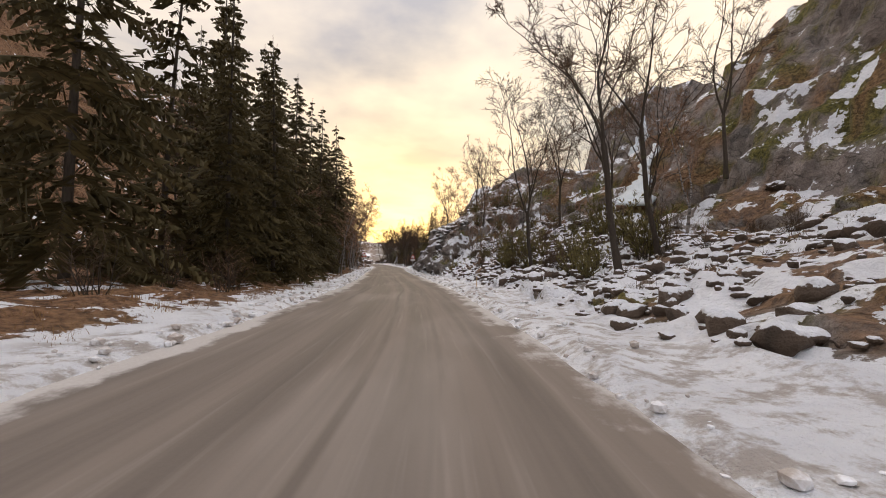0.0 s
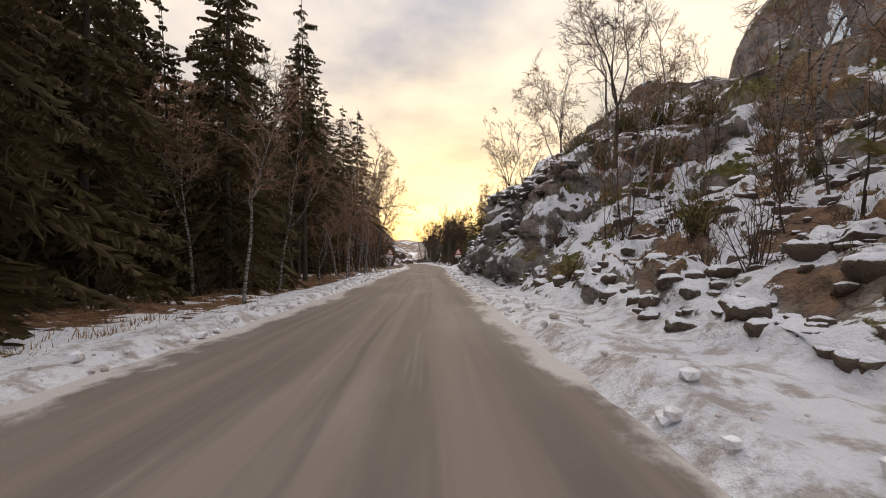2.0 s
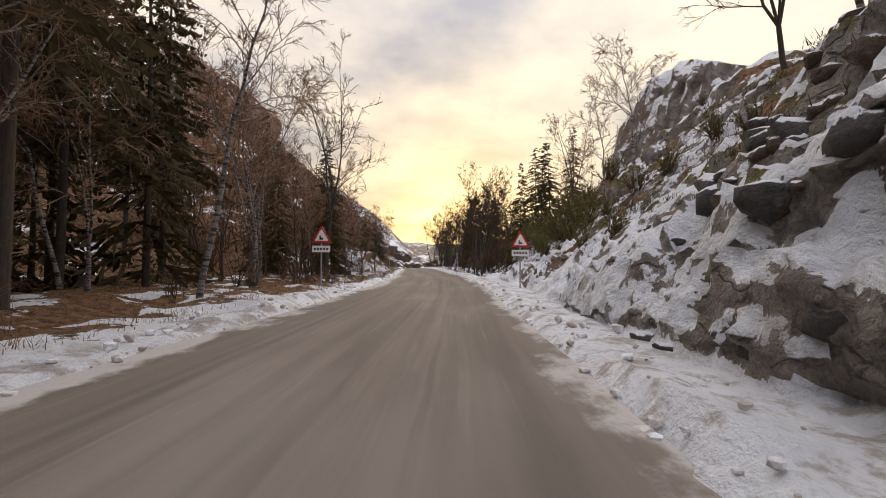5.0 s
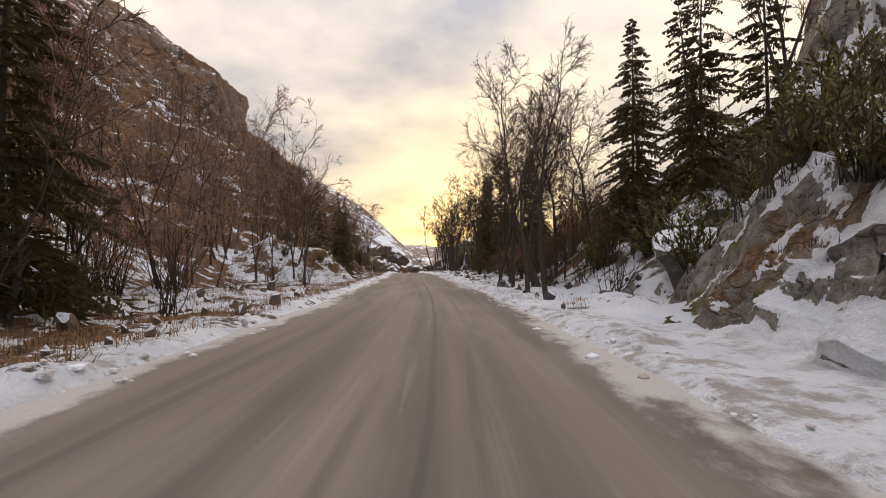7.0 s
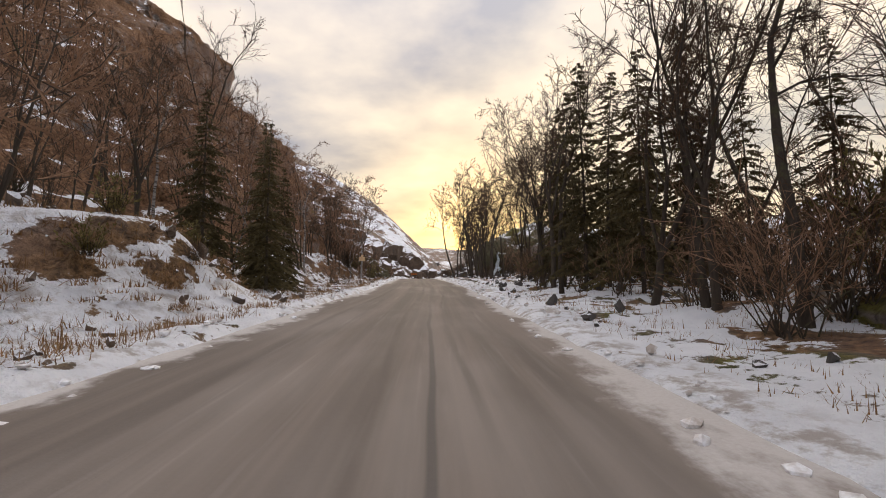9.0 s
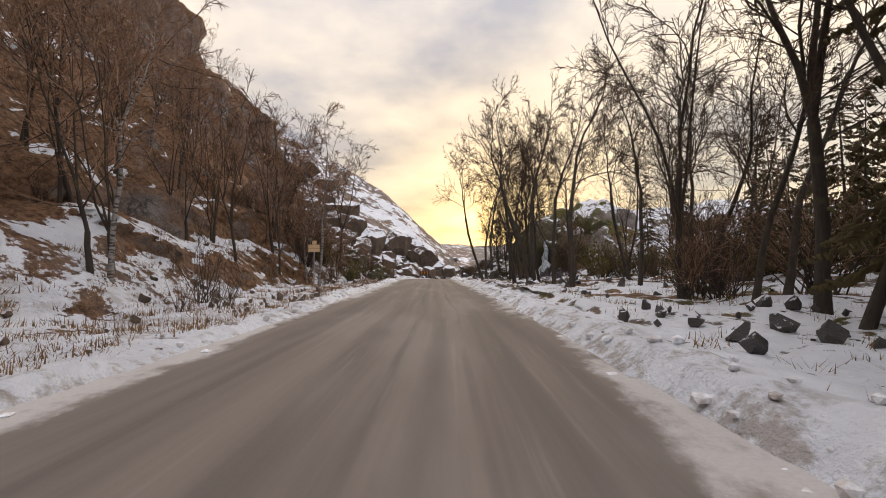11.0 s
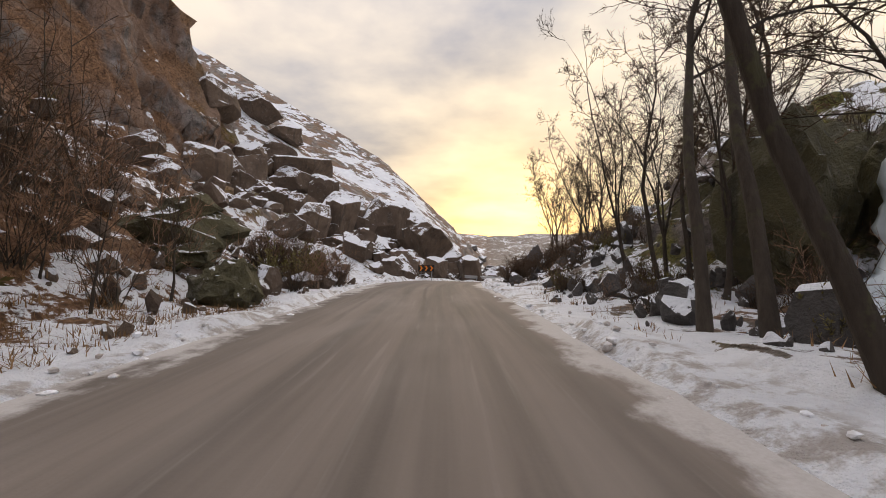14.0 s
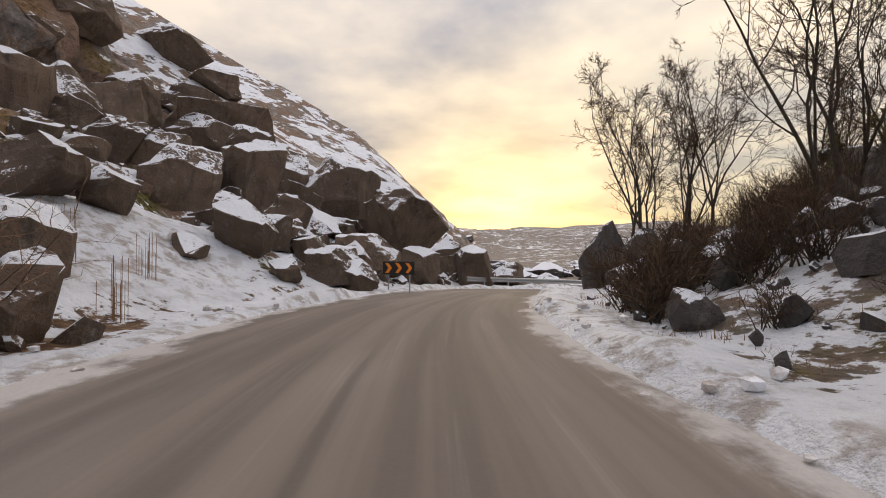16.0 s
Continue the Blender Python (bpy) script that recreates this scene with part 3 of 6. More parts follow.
def litter(x, y):
    """How far needles and dead leaves cover the ground: under the left-hand forest and on the brown slope."""
    e = middle(y) - x - HALF
    wood = smooth(1.0, 2.6, e + 2.2 * fbm(x / 3, y / 3, 91, 3)) * smooth(114, 100, y)
    near_snow = smooth(118, 126, y) * smooth(168, 160, y)
    slope = smooth(2.5 + 4.0 * near_snow, 8 + 2.5 * near_snow, e) * smooth(92, 120, y) * np.maximum(smooth(186, 174, y), 0.45 * smooth(200, 188, y) * smooth(9, 15, e))
    slope = slope * (1 - 0.6 * smooth(13, 20, e) * smooth(178, 170, y))
    dead = np.maximum(wood, slope * smooth(-0.12, 0.04, fbm(x / 4, y / 4, 95, 4)))
    dead = dead * (1 - 0.8 * smooth(1.3, 0.7, np.hypot((x + 6) / 5.0, (y - 125) / 6.0)))
    # heather and moss show through on the open slope opposite
    r = x - middle(y) - HALF
    dead = np.maximum(dead, 0.8 * smooth(1.8, 3.2, r) * smooth(52, 40, y) * smooth(0.0, 0.09, fbm(x / 1.4, y / 1.4, 99, 4)))
    dead = np.maximum(dead, 0.95 * smooth(1.9, 3.6, r) * smooth(70, 78, y) * smooth(112, 104, y) * smooth(0.02, 0.12, fbm(x / 1.6, y / 1.6, 103, 4)))
    dead = np.maximum(dead, 0.85 * smooth(1.5, 3.2, r) * smooth(108, 116, y) * smooth(184, 176, y) * smooth(0.02, 0.10, fbm(x / 1.3, y / 1.3, 109, 4)))
    # ploughed snow lies whole beside the road, and in a chute between the boulders
    dist, _ = road_distance(x, y)
    wide = np.where(x > middle(y), 2.6 - 1.2 * smooth(98, 106, y), 1.3 - 0.5 * smooth(84, 92, y))
    thrown = smooth(wide, wide * 0.45, dist - HALF + 2.2 * fbm(x / 2.2, y / 2.2, 97, 3))
    chute = smooth(1.2, 0.6, np.hypot((x + 10.5) / 3.0, (y - 193.5) / 4.0))
    chute = np.maximum(chute, smooth(1.2, 0.6, np.hypot((x + 11.5) / 2.6, (y - 187.0) / 3.4) + 0.5 * fbm(x / 2, y / 2, 217, 3)))
    e = middle(y) - x - HALF
    drift = smooth(8, 4.5, e) * smooth(0.5, 1.5, e) * smooth(100, 110, y) * smooth(160, 150, y) * smooth(-0.10, 0.03, fbm(x / 1.5, y / 1.5, 201, 4))
    soil_at = dist - half_width(y) + 0.7 * fbm(x / 2, y / 2, 213, 2)
    soil = smooth(1.12, 1.2, soil_at) * smooth(1.42, 1.34, soil_at) * smooth(142, 147, y) * smooth(176, 170, y) * (x > middle(y)) * smooth(0.0, 0.1, fbm(x / 1.2, y / 1.8, 211, 3))
    cover = dead * (1 - thrown) * (1 - drift) - np.maximum(np.maximum(thrown, chute), 0.8 * drift)
    return cover * (1 - soil) + 0.95 * soil


def build_ground():
    near = np.r_[np.arange(-12, 3.2, 0.25), np.arange(3.25, 4.0, 0.12), np.arange(4.0, 6.2, 0.045), np.arange(6.2, 8.5, 0.11), np.arange(8.6, 14.01, 0.2)]
    ds = np.r_[-spread(46.0, 2600, 0.7, 1.06)[::-1], np.arange(-46.0, -12.1, 0.5), near, spread(14.0, 2600, 0.24, 1.057)]
    ys = np.r_[np.arange(-60, -4, 2.0), np.arange(-4, 10, 0.46), np.arange(10, 44, 0.27), np.arange(44, 66, 0.11), np.arange(66, 112, 0.21), np.arange(112, 222, 0.47), 222 + np.r_[0.0, spread(0, 3200, 0.45, 1.055)]]
    D, Y = np.meshgrid(ds, ys)
    X = D + middle(np.clip(Y, -60, 195)) * smooth(120, 40, np.abs(D))
    Z = land(X, Y)
    W = litter(X, Y)
    # steep faces are broken sideways into blocks, seams and overhangs
    gx = np.gradient(Z, axis=1) / np.gradient(X, axis=1)
    gy = np.gradient(Z, axis=0) / np.gradient(Y, axis=0)
    g = np.hypot(gx, gy)
    steep = smooth(0.55, 1.3, g) * smooth(0.5, 1.2, np.abs(X - middle(Y)) - HALF) * smooth(340, 260, Y) * smooth(110, 70, np.abs(D))
    seam = np.floor(Z / 1.1 + 1.5 * fbm(X / 4, Y / 4, 113, 3) + 0.25 * (X + Y))
    block = lattice(seam.astype(np.int64), np.floor((X - Y) / 2.1 + 1.2 * fbm(X / 3, Y / 3, 117, 2)).astype(np.int64), 5) - 0.5
    close = smooth(14, 9, np.abs(D)) * smooth(114, 107, Y) * (D > 0)
    slab = smooth(212, 226, Y) * smooth(-3, -9, X)
    push = steep * (1 - close) * (1 - 0.8 * slab) * (2.2 * fbm3(X / 2.6, Y / 2.6, Z / 2.6, 101) + 0.75 * block)
    slabs = lattice(np.floor((Y + 0.35 * Z) / 3.4 + 1.2 * fbm(Y / 5, Z / 5, 123, 2)).astype(np.int64), np.floor((Z - 0.25 * Y) / 4.2 + 1.2 * fbm(Y / 6 + 9, Z / 6, 125, 2)).astype(np.int64), 13) - 0.5
    push = push + steep * smooth(-15, -20, D) * smooth(140, 160, Y) * (1 - slab) * (2.2 * slabs + 1.6 * fbm3(X / 1.3, Y / 1.3, Z / 2.4, 127))
    push = push + steep * close * (2.3 * fbm3(X / 1.7, Y / 1.4, Z / 3.2, 101) + 1.5 * fbm3(X / 0.7, Y / 0.6, Z / 0.9, 141) - 1.8 * np.abs(fbm3(X / 1.1, Y / 0.9, Z / 2.6, 151)) + 1.0 * fbm3(X / 0.3, Y / 0.27, Z / 0.4, 161) + 0.55 * (lattice(np.floor((Y + 0.25 * Z) / 0.85 + 1.3 * fbm(X / 2, Y / 2 + Z / 3, 119, 2)).astype(np.int64), np.floor((Z + 0.2 * Y) / 1.25 + 1.3 * fbm(X + Z / 2, Y / 2, 121, 2)).astype(np.int64), 9) - 0.5))
    sheer = smooth(43, 47, Y) * smooth(74, 66, Y)
    push = push * (1 - 0.75 * close * (1 - sheer))
    X = X - gx / (g + 0.2) * push
    Y = Y - gy / (g + 0.2) * push
    Z = Z + steep * (0.5 + 0.5 * close * (1 - sheer)) * fbm3(X / 1.1, Y / 1.1, Z / 1.1, 131) + steep * close * (1 - sheer) * 0.8 * fbm(X / 0.55, Y / 0.55, 133, 2)
    n, m = X.shape
    verts = np.stack([X, Y, Z], -1).reshape(-1, 3)
    i = (np.arange(n - 1)[:, None] * m + np.arange(m - 1)[None, :]).ravel()
    faces = np.stack([i, i + 1, i + m + 1, i + m], -1)
    ob = mesh_object("ground", verts.tolist(), faces.tolist(), M_GROUND, False)
    ob.data.polygons.foreach_set("use_smooth", [True] * len(faces))
    layer = ob.data.attributes.new("litter", "FLOAT", "POINT")
    layer.data.foreach_set("value", W.ravel().astype(np.float32))
    return tagged(ob, "snow-dusted rocky valley ground with heather and ledges", "ground", kind="structure")


def build_road():
    lats = np.r_[np.linspace(-HALF - 0.25, HALF + 0.25, 23)]
    pts = [LINE[0]]
    for a, b in zip(LINE, LINE[1:]):
        k = max(1, int(np.linalg.norm(b - a) / 0.8))
        pts += [a + (b - a) * (j + 1) / k for j in range(k)]
    pts = np.array(pts)
    way = np.gradient(pts[:, :2], axis=0)
    way /= np.linalg.norm(way, axis=1)[:, None]
    right = np.stack([way[:, 1], -way[:, 0]], -1)
    run = np.r_[0, np.cumsum(np.linalg.norm(np.diff(pts[:, :2], axis=0), axis=1))]
    n, m = len(pts), len(lats)
    L2, R2 = np.meshgrid(lats, run)
    wide = half_width(pts[:, 1])[:, None] / HALF
    X = pts[:, 0][:, None] + right[:, 0][:, None] * lats * wide
    Y = pts[:, 1][:, None] + right[:, 1][:, None] * lats * wide
    ruts = -0.018 * sum(np.exp(-((L2 - c) / 0.28) ** 2) for c in (-2.0, -0.55, 0.75, 2.15)) + 0.02 * fbm(L2 * 1.5, R2 * 0.15, 5, 3)
    Z = pts[:, 2][:, None] + ruts + 0.02 * smooth(2.4, 3.0, np.abs(L2))
    verts = np.stack([X, Y, Z], -1).reshape(-1, 3)
    i = (np.arange(n - 1)[:, None] * m + np.arange(m - 1)[None, :]).ravel()
    faces = np.stack([i, i + 1, i + m + 1, i + m], -1)
    ob = mesh_object("road", verts.tolist(), faces.tolist(), M_ROAD, True)
    for key, values in (("lat", L2), ("run", R2)):
        layer = ob.data.attributes.new(key, "FLOAT", "POINT")
        layer.data.foreach_set("value", values.ravel().astype(np.float32))
    return tagged(ob, "slushy two-lane road of packed grey-brown snow with wheel tracks", "road", kind="structure")


build_ground()
build_road()

# ---- rocks ----
def rock_mesh(name, seed, material, detail=2, cuts=9, rough=1.0):
    """An angular block one metre wide, split from a cube along flat planes, resting on z = 0."""
    r = random.Random(seed)
    bm = bmesh.new()
    bmesh.ops.create_cube(bm, size=1.7, matrix=Matrix.Rotation(r.uniform(0, 3), 4, Vector((r.random(), r.random(), 1)).normalized()))
    for _ in range(cuts):
        n = Vector((r.uniform(-1, 1), r.uniform(-1, 1), r.uniform(-0.7, 1))).normalized()
        geom = bm.verts[:] + bm.edges[:] + bm.faces[:]
        cut = bmesh.ops.bisect_plane(bm, geom=geom, plane_co=n * r.uniform(0.5, 0.95), plane_no=n, clear_outer=True)
        rim = [e for e in cut["geom_cut"] if isinstance(e, bmesh.types.BMEdge)]
        if rim:
            bmesh.ops.contextual_create(bm, geom=rim)
    if detail > 1:
        bmesh.ops.bevel(bm, geom=bm.edges[:], offset=0.022, segments=1, affect="EDGES")
    bmesh.ops.triangulate(bm, faces=bm.faces[:])
    if detail > 1:
        bmesh.ops.subdivide_edges(bm, edges=[e for e in bm.edges if e.calc_length() > 0.22], cuts=detail - 1)
        bmesh.ops.triangulate(bm, faces=bm.faces[:])
        for v in bm.verts:
            v.co += rough * 0.05 * noise.noise_vector(v.co * 2.1 + Vector((seed, 0, 0))) + rough * 0.028 * noise.noise_vector(v.co * 7 + Vector((0, seed, 0)))
    low = min(v.co.z for v in bm.verts)
    wide = max(max(abs(v.co.x), abs(v.co.y)) for v in bm.verts)
    tall = max(v.co.z for v in bm.verts) - low
    for v in bm.verts:
        v.co = Vector((v.co.x / wide * 0.5, v.co.y / wide * 0.5, (v.co.z - low) / tall))
    me = bpy.data.meshes.new(name)
    bm.to_mesh(me)
    bm.free()
    me.materials.append(material)
    return me


ROCKS = [rock_mesh("boulder", 11 + k, M_ROCK, 4, 10, 1.7) for k in range(8)]
SMALL = [rock_mesh("boulder", 11 + k, M_ROCK, 2, 9, 1.4) for k in range(8)]
DOMES = [rock_mesh("boulder", 51 + k, M_MOSS, 6, 16, 3.8) for k in range(8)]
DARK = [rock_mesh("boulder", 31 + k, M_ROCK_DARK, 3, 14, 1.6) for k in range(8)]


def boulder(x, y, size, height=None, turn=0.0, sink=0.12, kind=0, tilt=0.0, label="", z=None, dark=False, lift=True):
    ob = new("boulder", (DARK if dark else ROCKS if size > 2.0 else SMALL)[kind % len(ROCKS)])
    height = min(height or size * 0.8, 1.7 * size)
    if z is not None and lift:
        z = max(z, land_at(x, y) - 0.3 * height)
    if z is not None and z > land_at(x, y) + 0.6 * height:
        z = land_at(x, y) - 0.1
    if z is not None and z > land_at(x, y) - 0.1:
        # the foot reaches down to the slope
        height, z = height + z - land_at(x, y) + 0.1, land_at(x, y) - 0.1
    height = min(height, 1.9 * size)
    ob.matrix_world = Matrix.LocRotScale((x, y, (land_at(x, y) if z is None else z) - sink * height), Euler((radians(tilt), radians(tilt * 0.6), radians(turn))), (size, size, height))
    return tagged(ob, label or "grey angular granite boulder with snow on top", "boulder", "boulders of the rockfall")


# ---- trees ----
class Wood:
    """Collects tapered tubes."""

    def __init__(self):
        self.v, self.f = [], []

    def tube(self, pts, radii, sides):
        """A tapered tube that ends in a point where it is thin."""
        base, last = len(self.v), len(pts) - 1
        for k, p in enumerate(pts):
            if k == last and radii[k] < 0.0065:
                self.v.append(p)
                break
            d = (pts[min(k + 1, last)] - pts[max(k - 1, 0)]).normalized()
            a = d.orthogonal().normalized()
            b = d.cross(a)
            for s in range(sides):
                w = 2 * math.pi * s / sides
                self.v.append(p + (a * math.cos(w) + b * math.sin(w)) * radii[k])
        point = radii[last] < 0.0065
        for k in range(last):
            for s in range(sides):
                i, j = base + k * sides + s, base + k * sides + (s + 1) % sides
                if k == last - 1 and point:
                    self.f.append((i, j, base + last * sides))
                else:
                    self.f.append((i, j, j + sides, i + sides))


def bent(r, start, way, length, steps, wander, rise):
    pts, p, d = [start.copy()], start.copy(), way.normalized()
    for _ in range(steps):
        d = (d + Vector((r.gauss(0, wander), r.gauss(0, wander), r.gauss(0, wander) + rise))).normalized()
        p = p + d * (length / steps)
        pts.append(p.copy())
    return pts


def along(pts, f):
    f *= len(pts) - 1
    k = min(int(f), len(pts) - 2)
    return pts[k].lerp(pts[k + 1], f - k), (pts[k + 1] - pts[k]).normalized()


def aside(r, way, angle):
    a = way.orthogonal().normalized()
    a = Matrix.Rotation(r.uniform(0, 2 * math.pi), 3, way) @ a
    return (way * math.cos(angle) + a * math.sin(angle)).normalized()


def bare_tree(name, seed, height, leaders=3, fork=0.3, spread_angle=0.35, branches=9, boughs=6, twigs=6, tips=2, bark=None, twig=None, lean=0.0, thick=0.0088, reach=0.26, droop=0.0, low=0.1, label=""):
    """A leafless tree: a trunk that forks into winding leaders, with branches, boughs and a haze of twigs."""
    r = random.Random(seed)
    wood, big, fine = Wood(), Wood(), Wood()
    r0 = height * thick
    trunk = bent(r, Vector((0, 0, -0.3)), Vector((lean, 0, 1)), height * fork + 0.3, 4, 0.085, 0.04)
    wood.tube(trunk, [r0 * (1.4, 1.05, 0.97, 0.9, 0.84)[k] for k in range(5)], 7)
    top, way0 = along(trunk, 1.0)
    for i in range(leaders):
        angle = spread_angle * r.uniform(0.5, 1.35) if leaders > 1 else 0.03
        stem = bent(r, top, aside(r, way0, angle), height * (1 - fork) * r.uniform(0.78, 1.03), 8, 0.135, 0.06)
        rl = r0 * (0.82 if leaders == 1 else 0.60 * r.uniform(0.8, 1.15))
        wood.tube(stem, [rl * (1 - 0.9 * (k / 8) ** 0.8) for k in range(9)], 6)
        for j in range(branches):
            f = min(low + (0.98 - low) * (j + r.random()) / branches, 0.97)
            at, way = along(stem, f)
            size = height * reach * (1.0 - 0.62 * f) * r.uniform(0.6, 1.25)
            rb = max(rl * (1 - 0.85 * f) * 0.55, 0.014)
            branch = bent(r, at, aside(r, way, r.uniform(0.5, 1.05)), size, 4, 0.2, 0.09 - droop * 0.4)
            big.tube(branch, [rb, rb * 0.8, rb * 0.62, rb * 0.45, 0.011], 4)
            for k in range(boughs):
                g = 0.18 + 0.8 * (k + r.random()) / boughs
                at2, way2 = along(branch, min(g, 0.98))
                size2 = size * 0.52 * (1.15 - 0.6 * g) * r.uniform(0.65, 1.3)
                bough = bent(r, at2, aside(r, way2, r.uniform(0.4, 0.95)), size2, 3, 0.22, 0.05 - droop)
                fine.tube(bough, [0.014, 0.012, 0.010, 0.007], 3)
                for _ in range(twigs):
                    at3, way3 = along(bough, r.uniform(0.15, 1.0))
                    size3 = max(size2 * r.uniform(0.3, 0.7), 0.22)
                    t = bent(r, at3, aside(r, way3, r.uniform(0.3, 0.85)), size3, 1, 0.1, 0.02 - droop)
                    fine.tube(t, [0.0105, 0.005], 3)
                    for _ in range(tips):
                        at4, way4 = along(t, r.uniform(0.2, 0.9))
                        fine.tube(bent(r, at4, aside(r, way4, r.uniform(0.4, 0.9)), size3 * r.uniform(0.35, 0.7), 1, 0.1, -droop), [0.0088, 0.004], 3)
    ob = thing(name, label, "tree")
    part("trunk", wood.v, wood.f, bark, ob, smooth=True)
    n = len(big.v)
    part("crown", big.v + fine.v, big.f + [tuple(i + n for i in q) for q in fine.f], bark, ob, kind="stuff", second=twig, split=len(big.f))
    return ob


def conifer(name, seed, height, width, label, whorls=26, bare=0.06, per=7, needle=None, sparse=1.0, category="tree", rich=6.0, span=0.25, deep0=0.085):
    """A spruce: a straight tapered trunk, whorls of drooping boughs with sprays of needles."""
    r = random.Random(seed)
    wood, v, f = Wood(), [], []
    trunk = bent(r, Vector((0, 0, -0.2)), Vector((0, 0, 1)), height, 8, 0.012, 0.0)
    wood.tube(trunk, [height * 0.0092 * (1 - 0.93 * k / 8) for k in range(9)], 7)
    for i in range(whorls):
        u = (i + 0.5 * r.random()) / whorls
        z = height * (bare + (0.985 - bare) * u)
        reach = width * 0.5 * (1 - u) ** 0.8 + 0.12
        if r.random() > sparse and u < 0.9:
            continue
        for j in range(per if u < 0.8 else 5):
            a = 2 * math.pi * (j + r.random() * 0.8) / per + i * 0.7
            z = height * (bare + (0.985 - bare) * min(max(u + r.uniform(-1.3, 1.3) / whorls, 0.0), 0.985))
            out = Vector((math.cos(a), math.sin(a), 0))
            size = reach * r.uniform(0.42, 1.22)
            sag = -0.25 - 0.25 * (1 - u)
            root, _ = along(trunk, min(z / height, 0.99))
            tip = root + out * size + Vector((0, 0, size * sag * r.uniform(0.6, 1.2)))
            mid = (root + tip) * 0.5 + Vector((0, 0, size * 0.06))
            across = Vector((-out.y, out.x, 0))
            n = max(7, int(size * rich))
            for k in range(n):
                g = 0.12 + 0.88 * (k + 0.5) / n
                c = root.lerp(mid, g * 2) if g < 0.5 else mid.lerp(tip, g * 2 - 1)
                half = (0.06 + size * span * (1.15 - g)) * r.uniform(0.55, 1.3)
                deep = deep0 * (1 + 0.7 * r.random())
                for sgn in (-1, 1):
                    e = c + across * sgn * half * r.uniform(0.6, 1.1) + out * half * r.uniform(0.1, 1.0) + Vector((0, 0, -half * r.uniform(-0.1, 1.0)))
                    m = c.lerp(e, 0.55)
                    b = len(v)
                    v.extend([c + Vector((0, 0, 0.03)), m + out * deep * 0.6 + Vector((0, 0, 0.03)), e, m - out * deep * 0.6 - Vector((0, 0, deep * r.uniform(0.4, 1.3)))])
                    f.append((b, b + 1, b + 2, b + 3))
    ob = thing(name, label, category)
    part("trunk", wood.v, wood.f, M_BARK, ob, smooth=True)
    part("crown", v, f, needle or M_NEEDLE, ob, kind="stuff")
    return ob


def bush(name, seed, height, stems, twig, label, sub=5):
    """A leafless thicket of many thin stems."""
    r = random.Random(seed)
    w, thick = Wood(), Wood()
    for _ in range(stems):
        a = r.uniform(0, 2 * math.pi)
        lean = r.uniform(0.1, 0.75)
        way = Vector((math.cos(a) * lean, math.sin(a) * lean, 1))
        size = height * r.uniform(0.55, 1.05)
        stem = bent(r, Vector((r.gauss(0, 0.18), r.gauss(0, 0.18), -0.1)), way, size, 4, 0.12, 0.03)
        thick.tube(stem, [0.022, 0.017, 0.013, 0.009, 0.004], 3)
        for k in range(sub):
            at, d = along(stem, min(0.2 + 0.8 * (k + r.random()) / sub, 0.97))
            b = bent(r, at, aside(r, d, r.uniform(0.4, 1.0)), size * r.uniform(0.2, 0.42), 2, 0.2, 0.02)
            w.tube(b, [0.011, 0.008, 0.004], 3)
            for _ in range(3):
                at2, d2 = along(b, r.uniform(0.15, 0.95))
                t = bent(r, at2, aside(r, d2, r.uniform(0.4, 1.0)), size * r.uniform(0.07, 0.18), 1, 0.1, 0)
                w.tube(t, [0.006, 0.003], 3)
    ob = thing(name, label, name)
    part("stem_wood", thick.v, thick.f, M_BARK, ob, kind="stuff")
    part("brush", w.v, w.f, twig, ob, kind="stuff")
    return ob


def shrub(name, seed, height, stems, material, label):
    """A shaggy evergreen bush: stems leaning out from the root, set with sprays of needles."""
    r = random.Random(seed)
    wood, v, f = Wood(), [], []
    for _ in range(stems):
        a, lean = r.uniform(0, 2 * math.pi), r.uniform(0.05, 0.95)
        way = Vector((math.cos(a) * lean, math.sin(a) * lean, 1))
        size = height * r.uniform(0.45, 1.1) * (1.05 - 0.25 * lean)
        stem = bent(r, Vector((r.gauss(0, 0.15), r.gauss(0, 0.15), -0.1)), way, size, 4, 0.16, 0.06)
        wood.tube(stem, [0.02, 0.016, 0.012, 0.008, 0.004], 3)
        for k in range(int(44 * size / height) + 14):
            at, d = along(stem, min(0.15 + 0.85 * r.random(), 0.99))
            w = aside(r, d, r.uniform(0.4, 1.1))
            l = height * r.uniform(0.04, 0.11)
            c = d.cross(w).normalized() * l * r.uniform(0.08, 0.2)
            b = len(v)
            v.extend([at, at + w * l * 0.5 + c, at + w * l, at + w * l * 0.5 - c])
            f.append((b, b + 1, b + 2, b + 3))
    ob = thing(name, label, "bush")
    part("stem_wood", wood.v, wood.f, M_BARK, ob, kind="stuff")
    part("foliage", v, f, material, ob, kind="stuff")
    return ob


def put(pattern, x, y, size=1.0, turn=0.0, lean=0.0, dz=0.0, group=""):
    ob = copy_thing(pattern, Matrix.Identity(4))
    tip = Matrix.Rotation(radians(lean), 4, "Y") @ Matrix.Rotation(radians(turn), 4, "Z")
    ob.matrix_basis = Matrix.Translation((x, y, land_at(x, y) + dz)) @ tip @ Matrix.Diagonal((size, size, size, 1))
    return tagged(ob, group=group)


def park(pattern, x, y, size=1.0, turn=0.0, group=""):
    pattern.matrix_basis = Matrix.LocRotScale((x, y, land_at(x, y)), Euler((0, 0, radians(turn))), (size, size, size))
    return tagged(pattern, group=group)


